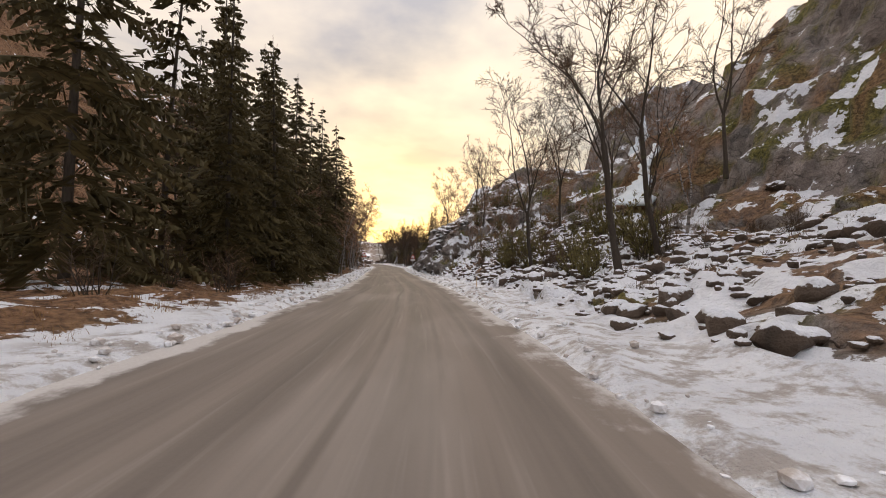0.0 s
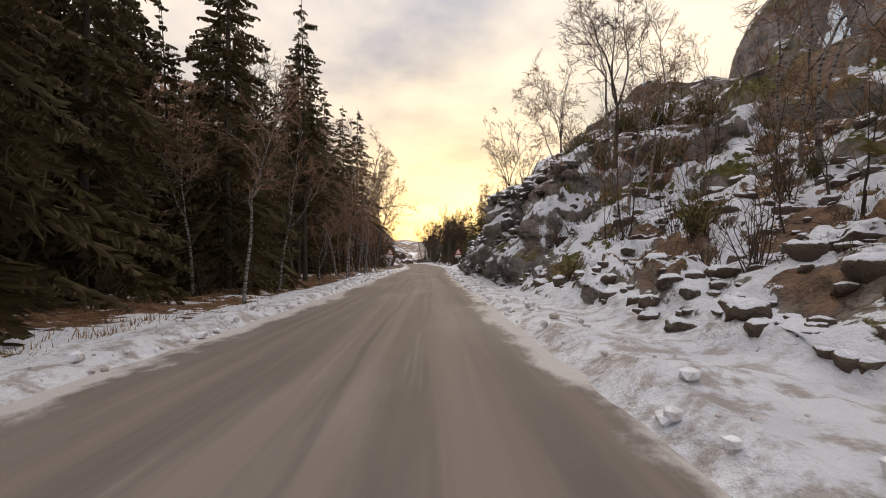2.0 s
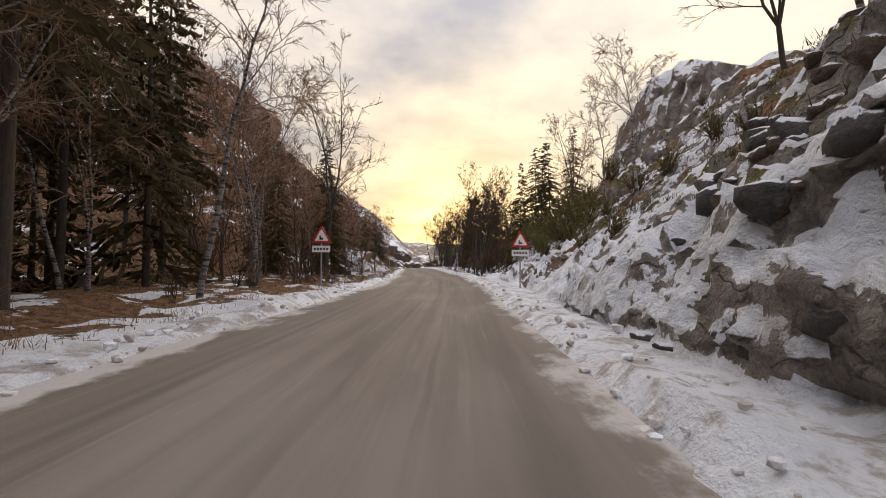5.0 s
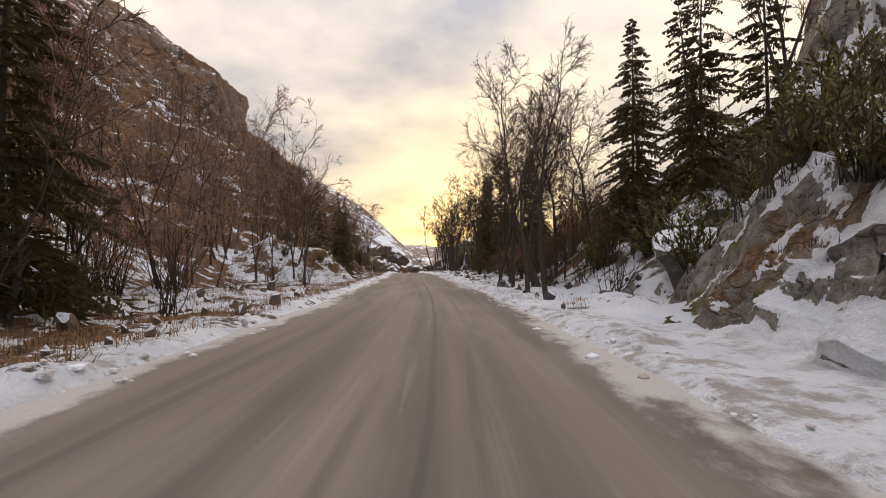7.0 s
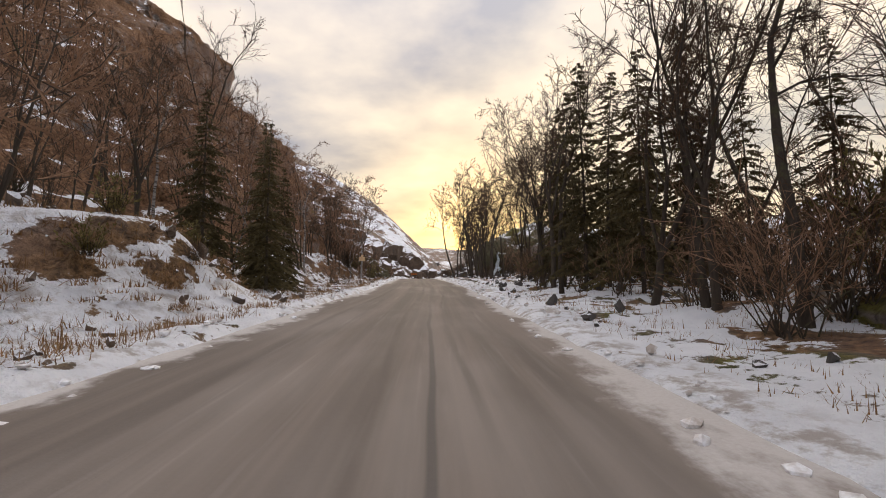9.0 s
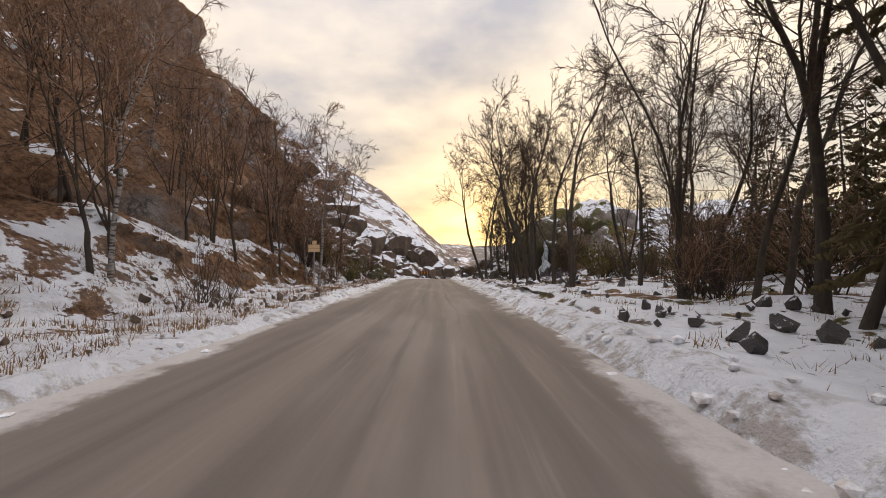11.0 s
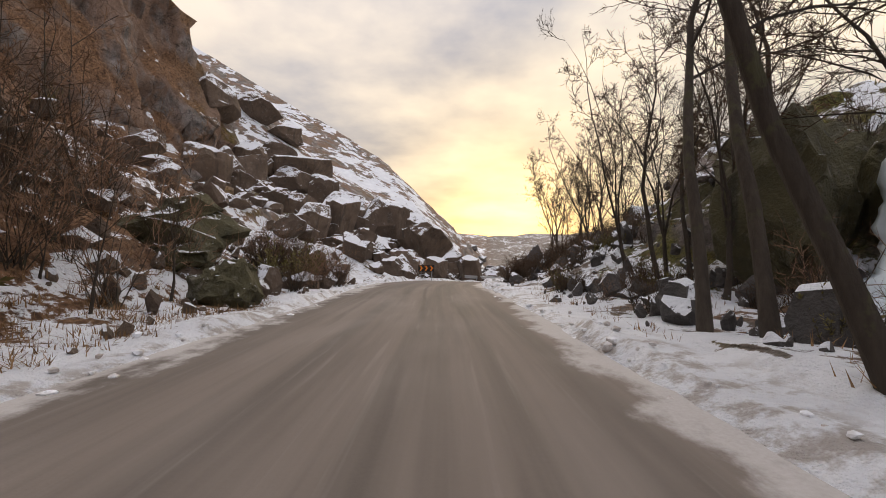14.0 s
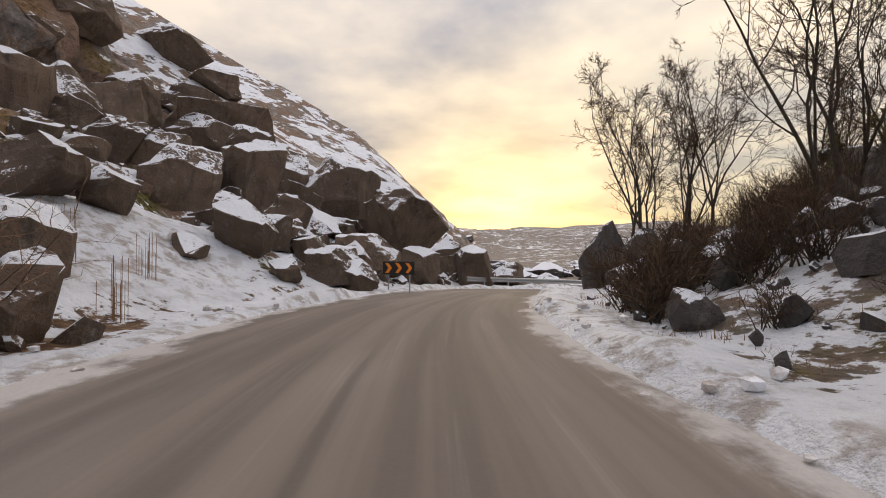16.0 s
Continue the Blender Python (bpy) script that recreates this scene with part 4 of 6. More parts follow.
rnd = random.Random(5)
SPRUCE = [conifer("spruce", 100 + k, 16, 5.8 + 0.5 * k, "tall dark green spruce standing in the roadside forest", whorls=32, per=8, rich=7.5, deep0=0.06) for k in range(3)]
FAR = [conifer("spruce", 116 + k, 15, 5.6, "dark green spruce deep in the forest", whorls=22, per=6, rich=4.0, span=0.34) for k in range(2)]
HIGH = [conifer("spruce", 110 + k, 16, 5.0, "tall spruce with a bare lower trunk at the forest edge", whorls=24, per=8, bare=0.32, deep0=0.065) for k in range(2)]
THIN = [conifer("spruce", 120 + k, 10, 3.0 + 0.5 * k, "slender spruce with sparse boughs among bare trees", whorls=30, per=6, sparse=0.92, rich=14.0, span=0.14, bare=0.12, deep0=0.045) for k in range(3)]
ALDER = [bare_tree("bare_tree", 200 + k, 12, (3, 4, 2, 3)[k], (0.26, 0.18, 0.34, 0.1)[k], (0.28, 0.34, 0.24, 0.28)[k], (8, 6, 11, 8)[k], bark=M_BARK, twig=M_TWIG, lean=(-0.06, 0.05, 0.0, 0.1)[k], label="leafless dark-barked tree with winding stems and a fine spreading crown") for k in range(4)]
SLIM = [bare_tree("bare_tree", 260 + k, 12, (1, 2, 1)[k], (0.3, 0.4, 0.36)[k], 0.2, (15, 9, 15)[k], 6, 6, 2, M_BARK, M_TWIG, lean=(0.04, -0.03, 0.0)[k], thick=0.0078, reach=0.24, low=0.06, label="leafless tree with a slim dark trunk") for k in range(3)]
BIRCH = [bare_tree("birch", 220 + k, 10, (1, 2, 2)[k], (0.3, 0.35, 0.12)[k], 0.24, (14, 8, 8)[k], 6, 6, 2, M_BIRCH, M_TWIG_PALE, lean=(0.05, -0.07, 0.02)[k], thick=0.0072, reach=0.27, droop=0.07, label="leafless birch with a thin pale trunk and fine twigs") for k in range(3)]
BROWN = [bare_tree("young_birch", 230 + k, 6, (2, 3, 2)[k], 0.12, 0.4, (6, 4, 6)[k], 4, 5, 1, M_BARK, M_TWIG_PALE, lean=(0.06, -0.06, 0.0)[k], thick=0.009, reach=0.34, label="small leafless tree with brown twigs on the slope") for k in range(3)]
BUSH = [bush("bush", 240 + k, 2.0 + 0.5 * k, 15, (M_TWIG, M_TWIG_PALE, M_TWIG)[k], "leafless brown thicket of thin stems", sub=4) for k in range(3)]
THICKET = [bush("bush", 270 + k, 3.6, 24, (M_TWIG_PALE, M_TWIG)[k], "tall dense leafless thicket beside the road", sub=7) for k in range(2)]
BRAMBLE = [bush("thicket", 290 + k, 1.5, 30, M_TWIG, "low dense thicket of dark bare stems", sub=6) for k in range(2)]
JUNIPER = [shrub("juniper", 250 + k, 2.0, 30, M_JUNIPER, "shaggy green-brown juniper bush growing among rocks") for k in range(3)]

# left-hand forest: the spruces that stand out against the sky, then the wood behind them
for x, y, h in [(-9.4, 15.6, 19), (-6.3, 21, 13.5), (-4.9, 23.5, 12.5), (-6.4, 28, 14), (-5.6, 33.5, 14.5), (-6.5, 38, 16), (-5.0, 43.5, 16), (-6.5, 47.5, 18), (-4.3, 52.5, 17.3), (-5.6, 56, 15),
                (-5.6, 64, 16), (-4.9, 69.5, 16.5), (-4.5, 75, 18), (-7.5, 80, 15), (-4.8, 102, 11.5), (-11, 105, 10), (-6.9, 97, 9.5), (-4.6, 134.5, 7.6), (-5.6, 136.2, 8.2), (-6.6, 133, 8.5), (-5.4, 138.5, 6.5)]:
    put(rnd.choice(HIGH if 50 < y < 90 else SPRUCE), x, y, h / 16, rnd.uniform(0, 360), group="roadside spruces")
for _ in range(18):
    y = rnd.uniform(54, 100)
    put(rnd.choice(HIGH[:1] + FAR), middle(y) - rnd.uniform(8.5, 20), y, rnd.uniform(0.6, 0.95), rnd.uniform(0, 360), group="roadside spruces")
for _ in range(12):
    y = rnd.uniform(2, 84)
    put(rnd.choice(FAR), middle(y) - rnd.uniform(12, 30), y, rnd.uniform(0.65, 1.05), rnd.uniform(0, 360), group="roadside spruces")
for x, y, s in [(-2.6, 38.8, 0.7), (-3.2, 43.9, 0.75), (-2.2, 47, 0.6), (-2.3, 55.2, 0.95), (-3.4, 57.5, 0.9), (-2.9, 59.4, 1.2), (-2.1, 62.7, 1.05), (-3.0, 65.7, 1.0), (-2.6, 68.5, 1.0), (-3.2, 73, 1.0), (-2.9, 79, 1.1), (-3.4, 84, 1.15), (-4.4, 87, 1.2), (-6, 90, 1.2)]:
    put(rnd.choice(BIRCH), x, y, s, rnd.uniform(0, 360), rnd.gauss(0, 3), group="birches along the forest edge")
for _ in range(27):
    y = rnd.uniform(30, 98)
    put(rnd.choice(BIRCH + ALDER[:1]), middle(y) - rnd.uniform(6.5, 14), y, rnd.uniform(0.7, 1.15), rnd.uniform(0, 360), rnd.gauss(0, 4), group="birches along the forest edge")
# left-hand slope: brown birch scrub with taller trees near the road
for x, y, h in [(-3.0, 117, 7), (-13.7, 116, 9), (-5.2, 122, 7), (-8, 140.8, 13), (-12.5, 143, 15), (-7.2, 147, 11), (-8.4, 172, 12), (-10.5, 164.3, 9), (-11.2, 166.5, 9), (-6.5, 110, 9), (-8, 131, 9), (-7.4, 153.9, 7), (-15, 158.6, 9), (-11.9, 169.2, 9), (-6.9, 136, 8)]:
    put(rnd.choice(ALDER[:2] + BIRCH), x, y, h / 11.5, rnd.uniform(0, 360), rnd.gauss(0, 4), group="bare trees on the slope")
for _ in range(64):
    y = rnd.uniform(88, 192)
    x = middle(y) - HALF - rnd.uniform(5.0, 34) * (1 if y < 172 else 1.1)
    put(rnd.choice(BROWN), x, y, rnd.uniform(0.6, 1.5), rnd.uniform(0, 360), rnd.gauss(0, 5), group="birch scrub on the slope")
for _ in range(16):
    y = rnd.uniform(90, 106)
    put(rnd.choice(BROWN + ALDER[:1]), middle(y) - HALF - rnd.uniform(4.5, 13), y, rnd.uniform(0.9, 1.4) * 1.0, rnd.uniform(0, 360), rnd.gauss(0, 4), group="birch scrub on the slope")
for _ in range(22):
    y = rnd.uniform(163, 178)
    put(rnd.choice(BROWN + BUSH[1:2]), middle(y) - HALF - rnd.uniform(2.6, 9), y, rnd.uniform(0.5, 1.0), rnd.uniform(0, 360), rnd.gauss(0, 5), group="birch scrub on the slope")
# the brown birch wood that clothes the mountainside
clothe = random.Random(41)
for _ in range(170):
    y = clothe.uniform(100, 204)
    x = middle(min(y, 195)) - HALF - 7.0 - 36 * clothe.random() ** 1.15
    if y > 180 and x > -22:
        continue
    put(clothe.choice(BROWN), x, y, clothe.uniform(0.7, 1.35), clothe.uniform(0, 360), clothe.gauss(0, 5), group="birch scrub on the slope")
# two large trees leaning over the first slope
put(ALDER[0], 8.3, 23.0, 0.92, 30, -3, group="bare trees on the rock")
put(ALDER[2], 8.2, 14.2, 1.1, 120, -15, group="bare trees on the rock")
put(SLIM[1], 10.4, 15.2, 1.0, 60, -4, group="bare trees on the rock")
# one fine birch beside the road, and a second behind it
put(BIRCH[1], -6.0, 160.3, 1.08, 40, 4, group="bare trees on the slope")
put(BIRCH[2], -7.4, 162.0, 0.95, 200, -3, group="bare trees on the slope")
# dark evergreens behind the flat wood
shade = random.Random(63)
for _ in range(26):
    y = shade.uniform(140, 176)
    put(shade.choice(JUNIPER), middle(y) + HALF + shade.uniform(9.5, 17), y, shade.uniform(0.9, 1.7), shade.uniform(0, 360), group="evergreens behind the wood")
for _ in range(14):
    y = shade.uniform(136, 172)
    put(shade.choice(FAR), middle(y) + HALF + shade.uniform(12, 22), y, shade.uniform(0.3, 0.55), shade.uniform(0, 360), group="evergreens behind the wood")
# right-hand side: on the rocks first, then the flat wood
for x, y, h, lean in [(12.3, 36, 13, 0), (17.5, 31, 14, -16), (9.2, 42.8, 9, 0), (14.9, 19.7, 13, 3), (14.7, 34.2, 11, 0), (9.8, 41, 8, 4), (18, 27, 14, -3), (10.9, 45, 10, 2), (15.9, 41.7, 9, 0), (11.2, 42.3, 7.5, 5), (17.3, 34.7, 12, 0), (11, 44.7, 9, 0),
                      (13.5, 38, 9, 0), (20, 36, 11, 0), (15.5, 24, 11, 5), (19, 22, 12, 0), (12.5, 58, 8, -6), (14.5, 63, 9, 0), (11.5, 70, 9, 0), (13, 76, 11, 0), (16, 82, 11, 0), (11.5, 84, 9, 0), (16.3, 108.4, 12, 0), (14, 104, 9, 0), (12.5, 90, 8, 0), (17, 96, 9, 0), (22, 60, 9, 0), (26, 66, 9, 0)]:
    put(rnd.choice(ALDER[:2] + BIRCH), x, y, h / 11.5, rnd.uniform(0, 360), lean + rnd.gauss(0, 2), group="bare trees on the rock")
for x, y, h, lean in [(8.2, 110, 11, 0), (8.9, 114, 12.5, -1), (7.9, 112, 11, 0), (9.7, 123.4, 13, -1), (8.8, 127.5, 12, 0), (9, 144, 13, 0), (7.4, 118, 10, 0), (8.1, 117, 11, 3), (9.6, 120, 12, 1), (7.9, 134, 11, 0), (8.4, 138, 12, 0), (8.3, 148, 11, 0), (10, 150, 9, 0),
                      (6.5, 153.4, 12, -1), (5.1, 162.6, 12.5, 0), (5.7, 160, 12.5, 0), (6.2, 178.5, 9, 0), (11.3, 161, 12, 0), (15.6, 164.5, 13, 0), (6, 160.2, 12, 0), (6.9, 159.6, 12, 3), (7, 165.6, 12, 0), (5.4, 169.5, 11, 0), (3.4, 170.1, 12, -4), (6.5, 167.3, 12, 0), (5.9, 181.5, 8, 0),
                      (8.4, 162.6, 10, 0), (4.1, 173, 14, -4), (3.6, 173.9, 13, -3), (6.1, 169.2, 13, -5), (7.2, 170.5, 13, -6), (5.4, 180.5, 9, -10), (6.4, 181, 9, -5), (10, 156, 11, 0), (13, 158, 12, 0), (16, 176, 9, 0), (17, 170, 10, 0), (5.4, 184, 9, 0)]:
    put(rnd.choice(SLIM if lean else SLIM + ALDER), x, y, h / 11.5, rnd.uniform(0, 360) if not lean else 0, lean + rnd.gauss(0, 1), group="roadside bare trees")
for x, y, h in [(5.9, 203.4, 10), (6.5, 204.2, 10.5), (7.4, 203.4, 9), (5.1, 203.2, 8.5), (9, 204, 9), (8.2, 205, 9.5), (6.2, 193.6, 8.5), (7.2, 194.5, 8), (16, 199, 9), (8.6, 196, 8), (17, 203, 8), (19, 200, 8), (14.5, 202, 9)]:
    put(rnd.choice(ALDER), x, y, h / 11.5, rnd.uniform(0, 360), rnd.gauss(0, 4), group="bare trees inside the bend")
for x, y, h in [(15, 117, 11), (16.5, 146, 11), (12.6, 141, 9.5), (9.2, 139, 11), (8.6, 133, 9.5), (10, 131, 9), (9.9, 142, 11), (10.5, 136, 10.5), (12.5, 133, 11), (13.5, 140, 9), (16, 150, 8), (18, 155, 9), (19, 161, 9), (21, 166, 9), (16, 171, 8), (14.5, 153, 6)]:
    put(rnd.choice(THIN), x, y, h / 10, rnd.uniform(0, 360), group="spruces among bare trees")
for _ in range(30):
    y = rnd.uniform(112, 160)
    put(rnd.choice(SLIM + ALDER[:2] + BROWN), middle(y) + HALF + rnd.uniform(4.0, 14), y, rnd.uniform(0.7, 1.05), rnd.uniform(0, 360), rnd.gauss(0, 2), group="roadside bare trees")
for _ in range(8):
    y = rnd.uniform(160, 184)
    put(rnd.choice(SLIM + BROWN), middle(y) + HALF + rnd.uniform(6.5, 9 if y > 172 else 14), y, rnd.uniform(0.6, 0.95), rnd.uniform(0, 360), rnd.gauss(0, 2), group="roadside bare trees")
for _ in range(26):
    y = rnd.uniform(118, 152)
    put(rnd.choice(BROWN + BIRCH[:1]), middle(y) - HALF - rnd.uniform(4.5, 13), y, rnd.uniform(1.0, 1.6), rnd.uniform(0, 360), rnd.gauss(0, 4), group="bare trees on the slope")
for _ in range(24):
    y = rnd.uniform(140, 170)
    put(rnd.choice(BROWN), middle(y) - HALF - rnd.uniform(5, 13), y, rnd.uniform(1.0, 1.7), rnd.uniform(0, 360), rnd.gauss(0, 4), group="bare trees on the slope")
for x, y, h in [(12, 111, 10), (13.6, 108.6, 11), (15.5, 112.5, 11), (17, 110, 10)]:
    put(rnd.choice(THIN), x, y, h / 10, rnd.uniform(0, 360), group="spruces among bare trees")
# the dense dark wood behind the forest edge
deep = random.Random(19)
for _ in range(26):
    y = deep.uniform(36, 84)
    put(deep.choice(FAR + HIGH[:1]), middle(y) - HALF - deep.uniform(5.5, 15), y, deep.uniform(0.95, 1.25), deep.uniform(0, 360), group="roadside spruces")
# thickets
for _ in range(36):
    y = rnd.uniform(4, 92)
    put(rnd.choice(BUSH), middle(y) - HALF - rnd.uniform(2.0, 5.0), y, rnd.uniform(0.35, 0.8), rnd.uniform(0, 360), group="thicket on the verge")
for _ in range(30):
    y = rnd.uniform(92, 186)
    put(rnd.choice(BUSH), middle(y) - HALF - rnd.uniform(2.4, 9.0), y, rnd.uniform(0.4, 1.0), rnd.uniform(0, 360), group="thicket on the verge")
for _ in range(42):
    y = rnd.uniform(106, 182)
    put(rnd.choice(BUSH), middle(y) + HALF + rnd.uniform(3.2, 11), y, rnd.uniform(0.6, 1.4) * (1 if y < 150 else 0.6), rnd.uniform(0, 360), group="thicket among the trees")
for _ in range(34):
    y = rnd.uniform(186, 201)
    put(rnd.choice(BUSH), rnd.uniform(3.0, 8) + 0.15 * (y - 190), y, rnd.uniform(0.28, 0.55), rnd.uniform(0, 360), group="thicket inside the bend")
for _ in range(40):
    y = rnd.uniform(14, 104)
    put(rnd.choice(JUNIPER + BUSH[:1]), middle(y) + HALF + rnd.uniform(3.0, 13), y, rnd.uniform(0.3, 0.8), rnd.uniform(0, 360), group="bushes on the rock")
for x, y, s in [(10.2, 99, 0.9), (11, 101, 1.1), (12, 98, 1.1), (12.6, 103, 1.2), (11.9, 107, 1.0), (13.6, 100, 1.2), (10.4, 95, 0.7), (14.5, 104, 1.3), (10.8, 104.5, 1.2), (12.0, 109.5, 1.3), (13.4, 111, 1.4), (14.8, 107.5, 1.5), (16, 103, 1.4), (16.5, 99.5, 1.3), (14.2, 97, 1.0), (11.2, 112.5, 1.1), (15.6, 112, 1.5), (17.5, 106, 1.5)]:
    put(rnd.choice(JUNIPER), x, y, s, rnd.uniform(0, 360), group="bushes on the rock")
for _ in range(20):
    y = rnd.uniform(164, 180)
    put(rnd.choice(THICKET), middle(y) - HALF - rnd.uniform(3.5, 9.5), y, rnd.uniform(0.6, 1.15), rnd.uniform(0, 360), group="thicket on the verge")
for _ in range(30):
    y = rnd.uniform(118, 154)
    put(rnd.choice(THICKET + BUSH[1:]), middle(y) + HALF + rnd.uniform(4.0, 11), y, rnd.uniform(0.6, 1.1), rnd.uniform(0, 360), group="thicket among the trees")
for _ in range(26):
    y = rnd.uniform(170, 192)
    put(rnd.choice(BUSH + JUNIPER[:1]), middle(y) + HALF + rnd.uniform(2.2, 6.5), y, rnd.uniform(0.25, 0.6), rnd.uniform(0, 360), group="thicket inside the bend")
for _ in range(22):
    y = rnd.uniform(192, 201.5)
    put(rnd.choice(THICKET[1:] + BUSH[2:]), 3.4 + 0.28 * (y - 192) + 5.0 * rnd.random() ** 1.4, y, rnd.uniform(0.34, 0.58), rnd.uniform(0, 360), group="thicket inside the bend")
for x, y, h in [(6.6, 202.6, 9), (13.5, 204, 8), (15, 205, 8.5), (17, 207, 7), (19, 206, 7.5)]:
    put(rnd.choice(SLIM + ALDER[:2]), x, y, h / 11.5, rnd.uniform(0, 360), rnd.gauss(0, 3), group="bare trees inside the bend")
for x, y, h in [(-9.5, 31, 19), (-8.6, 36, 18), (-9.8, 40, 19), (-8.3, 26, 17.5), (-8.8, 20.5, 16.5), (-9.2, 44, 18)]:
    put(rnd.choice(FAR), x, y, h / 15, rnd.uniform(0, 360), group="roadside spruces")
for x, y, s in [(-6.9, 184.6, 0.5), (-7.8, 185.8, 0.6), (-7.3, 187.4, 0.55), (-8.9, 184.2, 0.6), (-6.3, 182.2, 0.45)]:
    put(THICKET[0], x, y, s, rnd.uniform(0, 360), group="thicket on the verge")
for _ in range(40):
    y = rnd.uniform(24, 78)
    put(rnd.choice(BUSH + JUNIPER), middle(y) + HALF + rnd.uniform(5, 19), y, rnd.uniform(0.3, 0.65), rnd.uniform(0, 360), group="bushes on the rock")
for _ in range(14):
    y = rnd.uniform(24, 76)
    put(rnd.choice(BROWN), middle(y) + HALF + rnd.uniform(7, 20), y, rnd.uniform(0.5, 0.9), rnd.uniform(0, 360), rnd.gauss(0, 4), group="bare trees on the rock")
for _ in range(16):
    y = rnd.uniform(150, 177)
    put(rnd.choice(THICKET[1:] + JUNIPER[:1]), middle(y) + HALF + rnd.uniform(9, 16), y, rnd.uniform(0.7, 1.2), rnd.uniform(0, 360), group="thicket among the trees")
for x, y, s in [(-6.4, 168.5, 0.9), (-7.4, 171.5, 1.0), (-8.6, 168.5, 1.2)]:
    put(rnd.choice(JUNIPER), x, y, s, rnd.uniform(0, 360), group="thicket on the verge")
for _ in range(14):
    y = rnd.uniform(92, 112)
    put(rnd.choice(THICKET + BROWN), middle(y) - HALF - rnd.uniform(4.0, 12), y, rnd.uniform(0.8, 1.4), rnd.uniform(0, 360), group="thicket on the verge")
for _ in range(12):
    y = rnd.uniform(190, 200)
    put(rnd.choice(THICKET[1:]), middle(min(y, 195)) + HALF + 0.2 * max(y - 195, 0) + rnd.uniform(3.2, 8.5), y, rnd.uniform(0.28, 0.46), rnd.uniform(0, 360), group="thicket inside the bend")
for x, y, s in [(12.0, 179.2, 1.3), (13.2, 178.6, 1.2), (12.6, 177.4, 1.0), (8.0, 197, 0.7), (10.4, 196.5, 0.9), (12.2, 197, 1.2)]:
    put(rnd.choice(JUNIPER), x, y, s, rnd.uniform(0, 360), group="thicket inside the bend")
for x, y, h in [(11.5, 193, 6), (10.5, 190.5, 5), (13, 195.5, 7)]:
    put(rnd.choice(THIN), x, y, h / 10, rnd.uniform(0, 360), group="spruces among bare trees")
for k, pattern in enumerate(SPRUCE + FAR + HIGH + THIN + ALDER + SLIM + BIRCH + BROWN + BUSH + THICKET + BRAMBLE + JUNIPER):
    park(pattern, middle(92 + 3.3 * k) - 24 - (k % 5) * 3, 92 + 3.3 * k, 0.8, 40 * k, group="birch scrub on the slope")

low = random.Random(77)
for x, y, k in [(-4.2, 124.6, 0.45), (-5.4, 126.8, 0.6), (-6.4, 123.8, 0.55), (-3.6, 127.4, 0.4), (-4.9, 129.6, 0.5), (-7.6, 126.2, 0.7), (-5.8, 131.4, 0.6)]:
    put(low.choice(JUNIPER + BRAMBLE), x, y, k, low.uniform(0, 360), group="low growth on the mound")
for _ in range(22):
    y = low.uniform(80, 101)
    put(low.choice(JUNIPER + BUSH[:1]), middle(y) + HALF + low.uniform(3.2, 8.5), y, low.uniform(0.3, 0.7), low.uniform(0, 360), group="heather on the rocky slope")
for x, y, k in [(10.0, 92.8, 0.8), (10.4, 95.6, 0.9), (11.6, 94.8, 1.1), (11.9, 97.0, 1.1), (10.9, 97.6, 0.9), (12.6, 95.6, 1.2), (9.9, 97.0, 0.7), (13.4, 97.4, 1.2), (11.2, 91.6, 1.0), (12.4, 92.6, 1.2)]:
    put(low.choice(JUNIPER), x, y, k, low.uniform(0, 360), group="junipers on the rocky slope")
for x, y, k in [(7.3, 21.0, 0.5), (7.9, 20.1, 0.6), (8.5, 19.2, 0.7), (8.9, 22.0, 0.6), (7.7, 23.6, 0.5)]:
    put(low.choice(BRAMBLE), x, y, k, low.uniform(0, 360), group="brush on the first slope")
for _ in range(16):
    y = low.uniform(30, 44)
    put(low.choice(BROWN + BUSH[1:]), middle(y) + HALF + low.uniform(4.0, 11), y, low.uniform(0.35, 0.7), low.uniform(0, 360), group="brush on the first slope")
for x, y, k in [(-7.0, 183.2, 0.9), (-7.8, 184.6, 1.0), (-8.7, 183.4, 1.1), (-6.5, 181.2, 0.8), (-9.5, 185.6, 1.1), (-7.6, 181.8, 0.9)]:
    put(low.choice(BRAMBLE + JUNIPER[:1]), x, y, k, low.uniform(0, 360), group="brush before the rockfall")
for x, y, h in [(13.4, 133.5, 7.5), (16.6, 131.0, 8), (15.8, 134.5, 9)]:
    put(low.choice(THIN), x, y, h / 10, low.uniform(0, 360), group="spruces among bare trees")
for x, y, k in [(11.4, 123.6, 0.9), (12.6, 125.0, 1.1), (13.6, 123.8, 1.2), (10.6, 126.0, 0.9), (14.6, 126.0, 1.3)]:
    put(low.choice(JUNIPER + THICKET), x, y, k, low.uniform(0, 360), group="undergrowth among the trees")

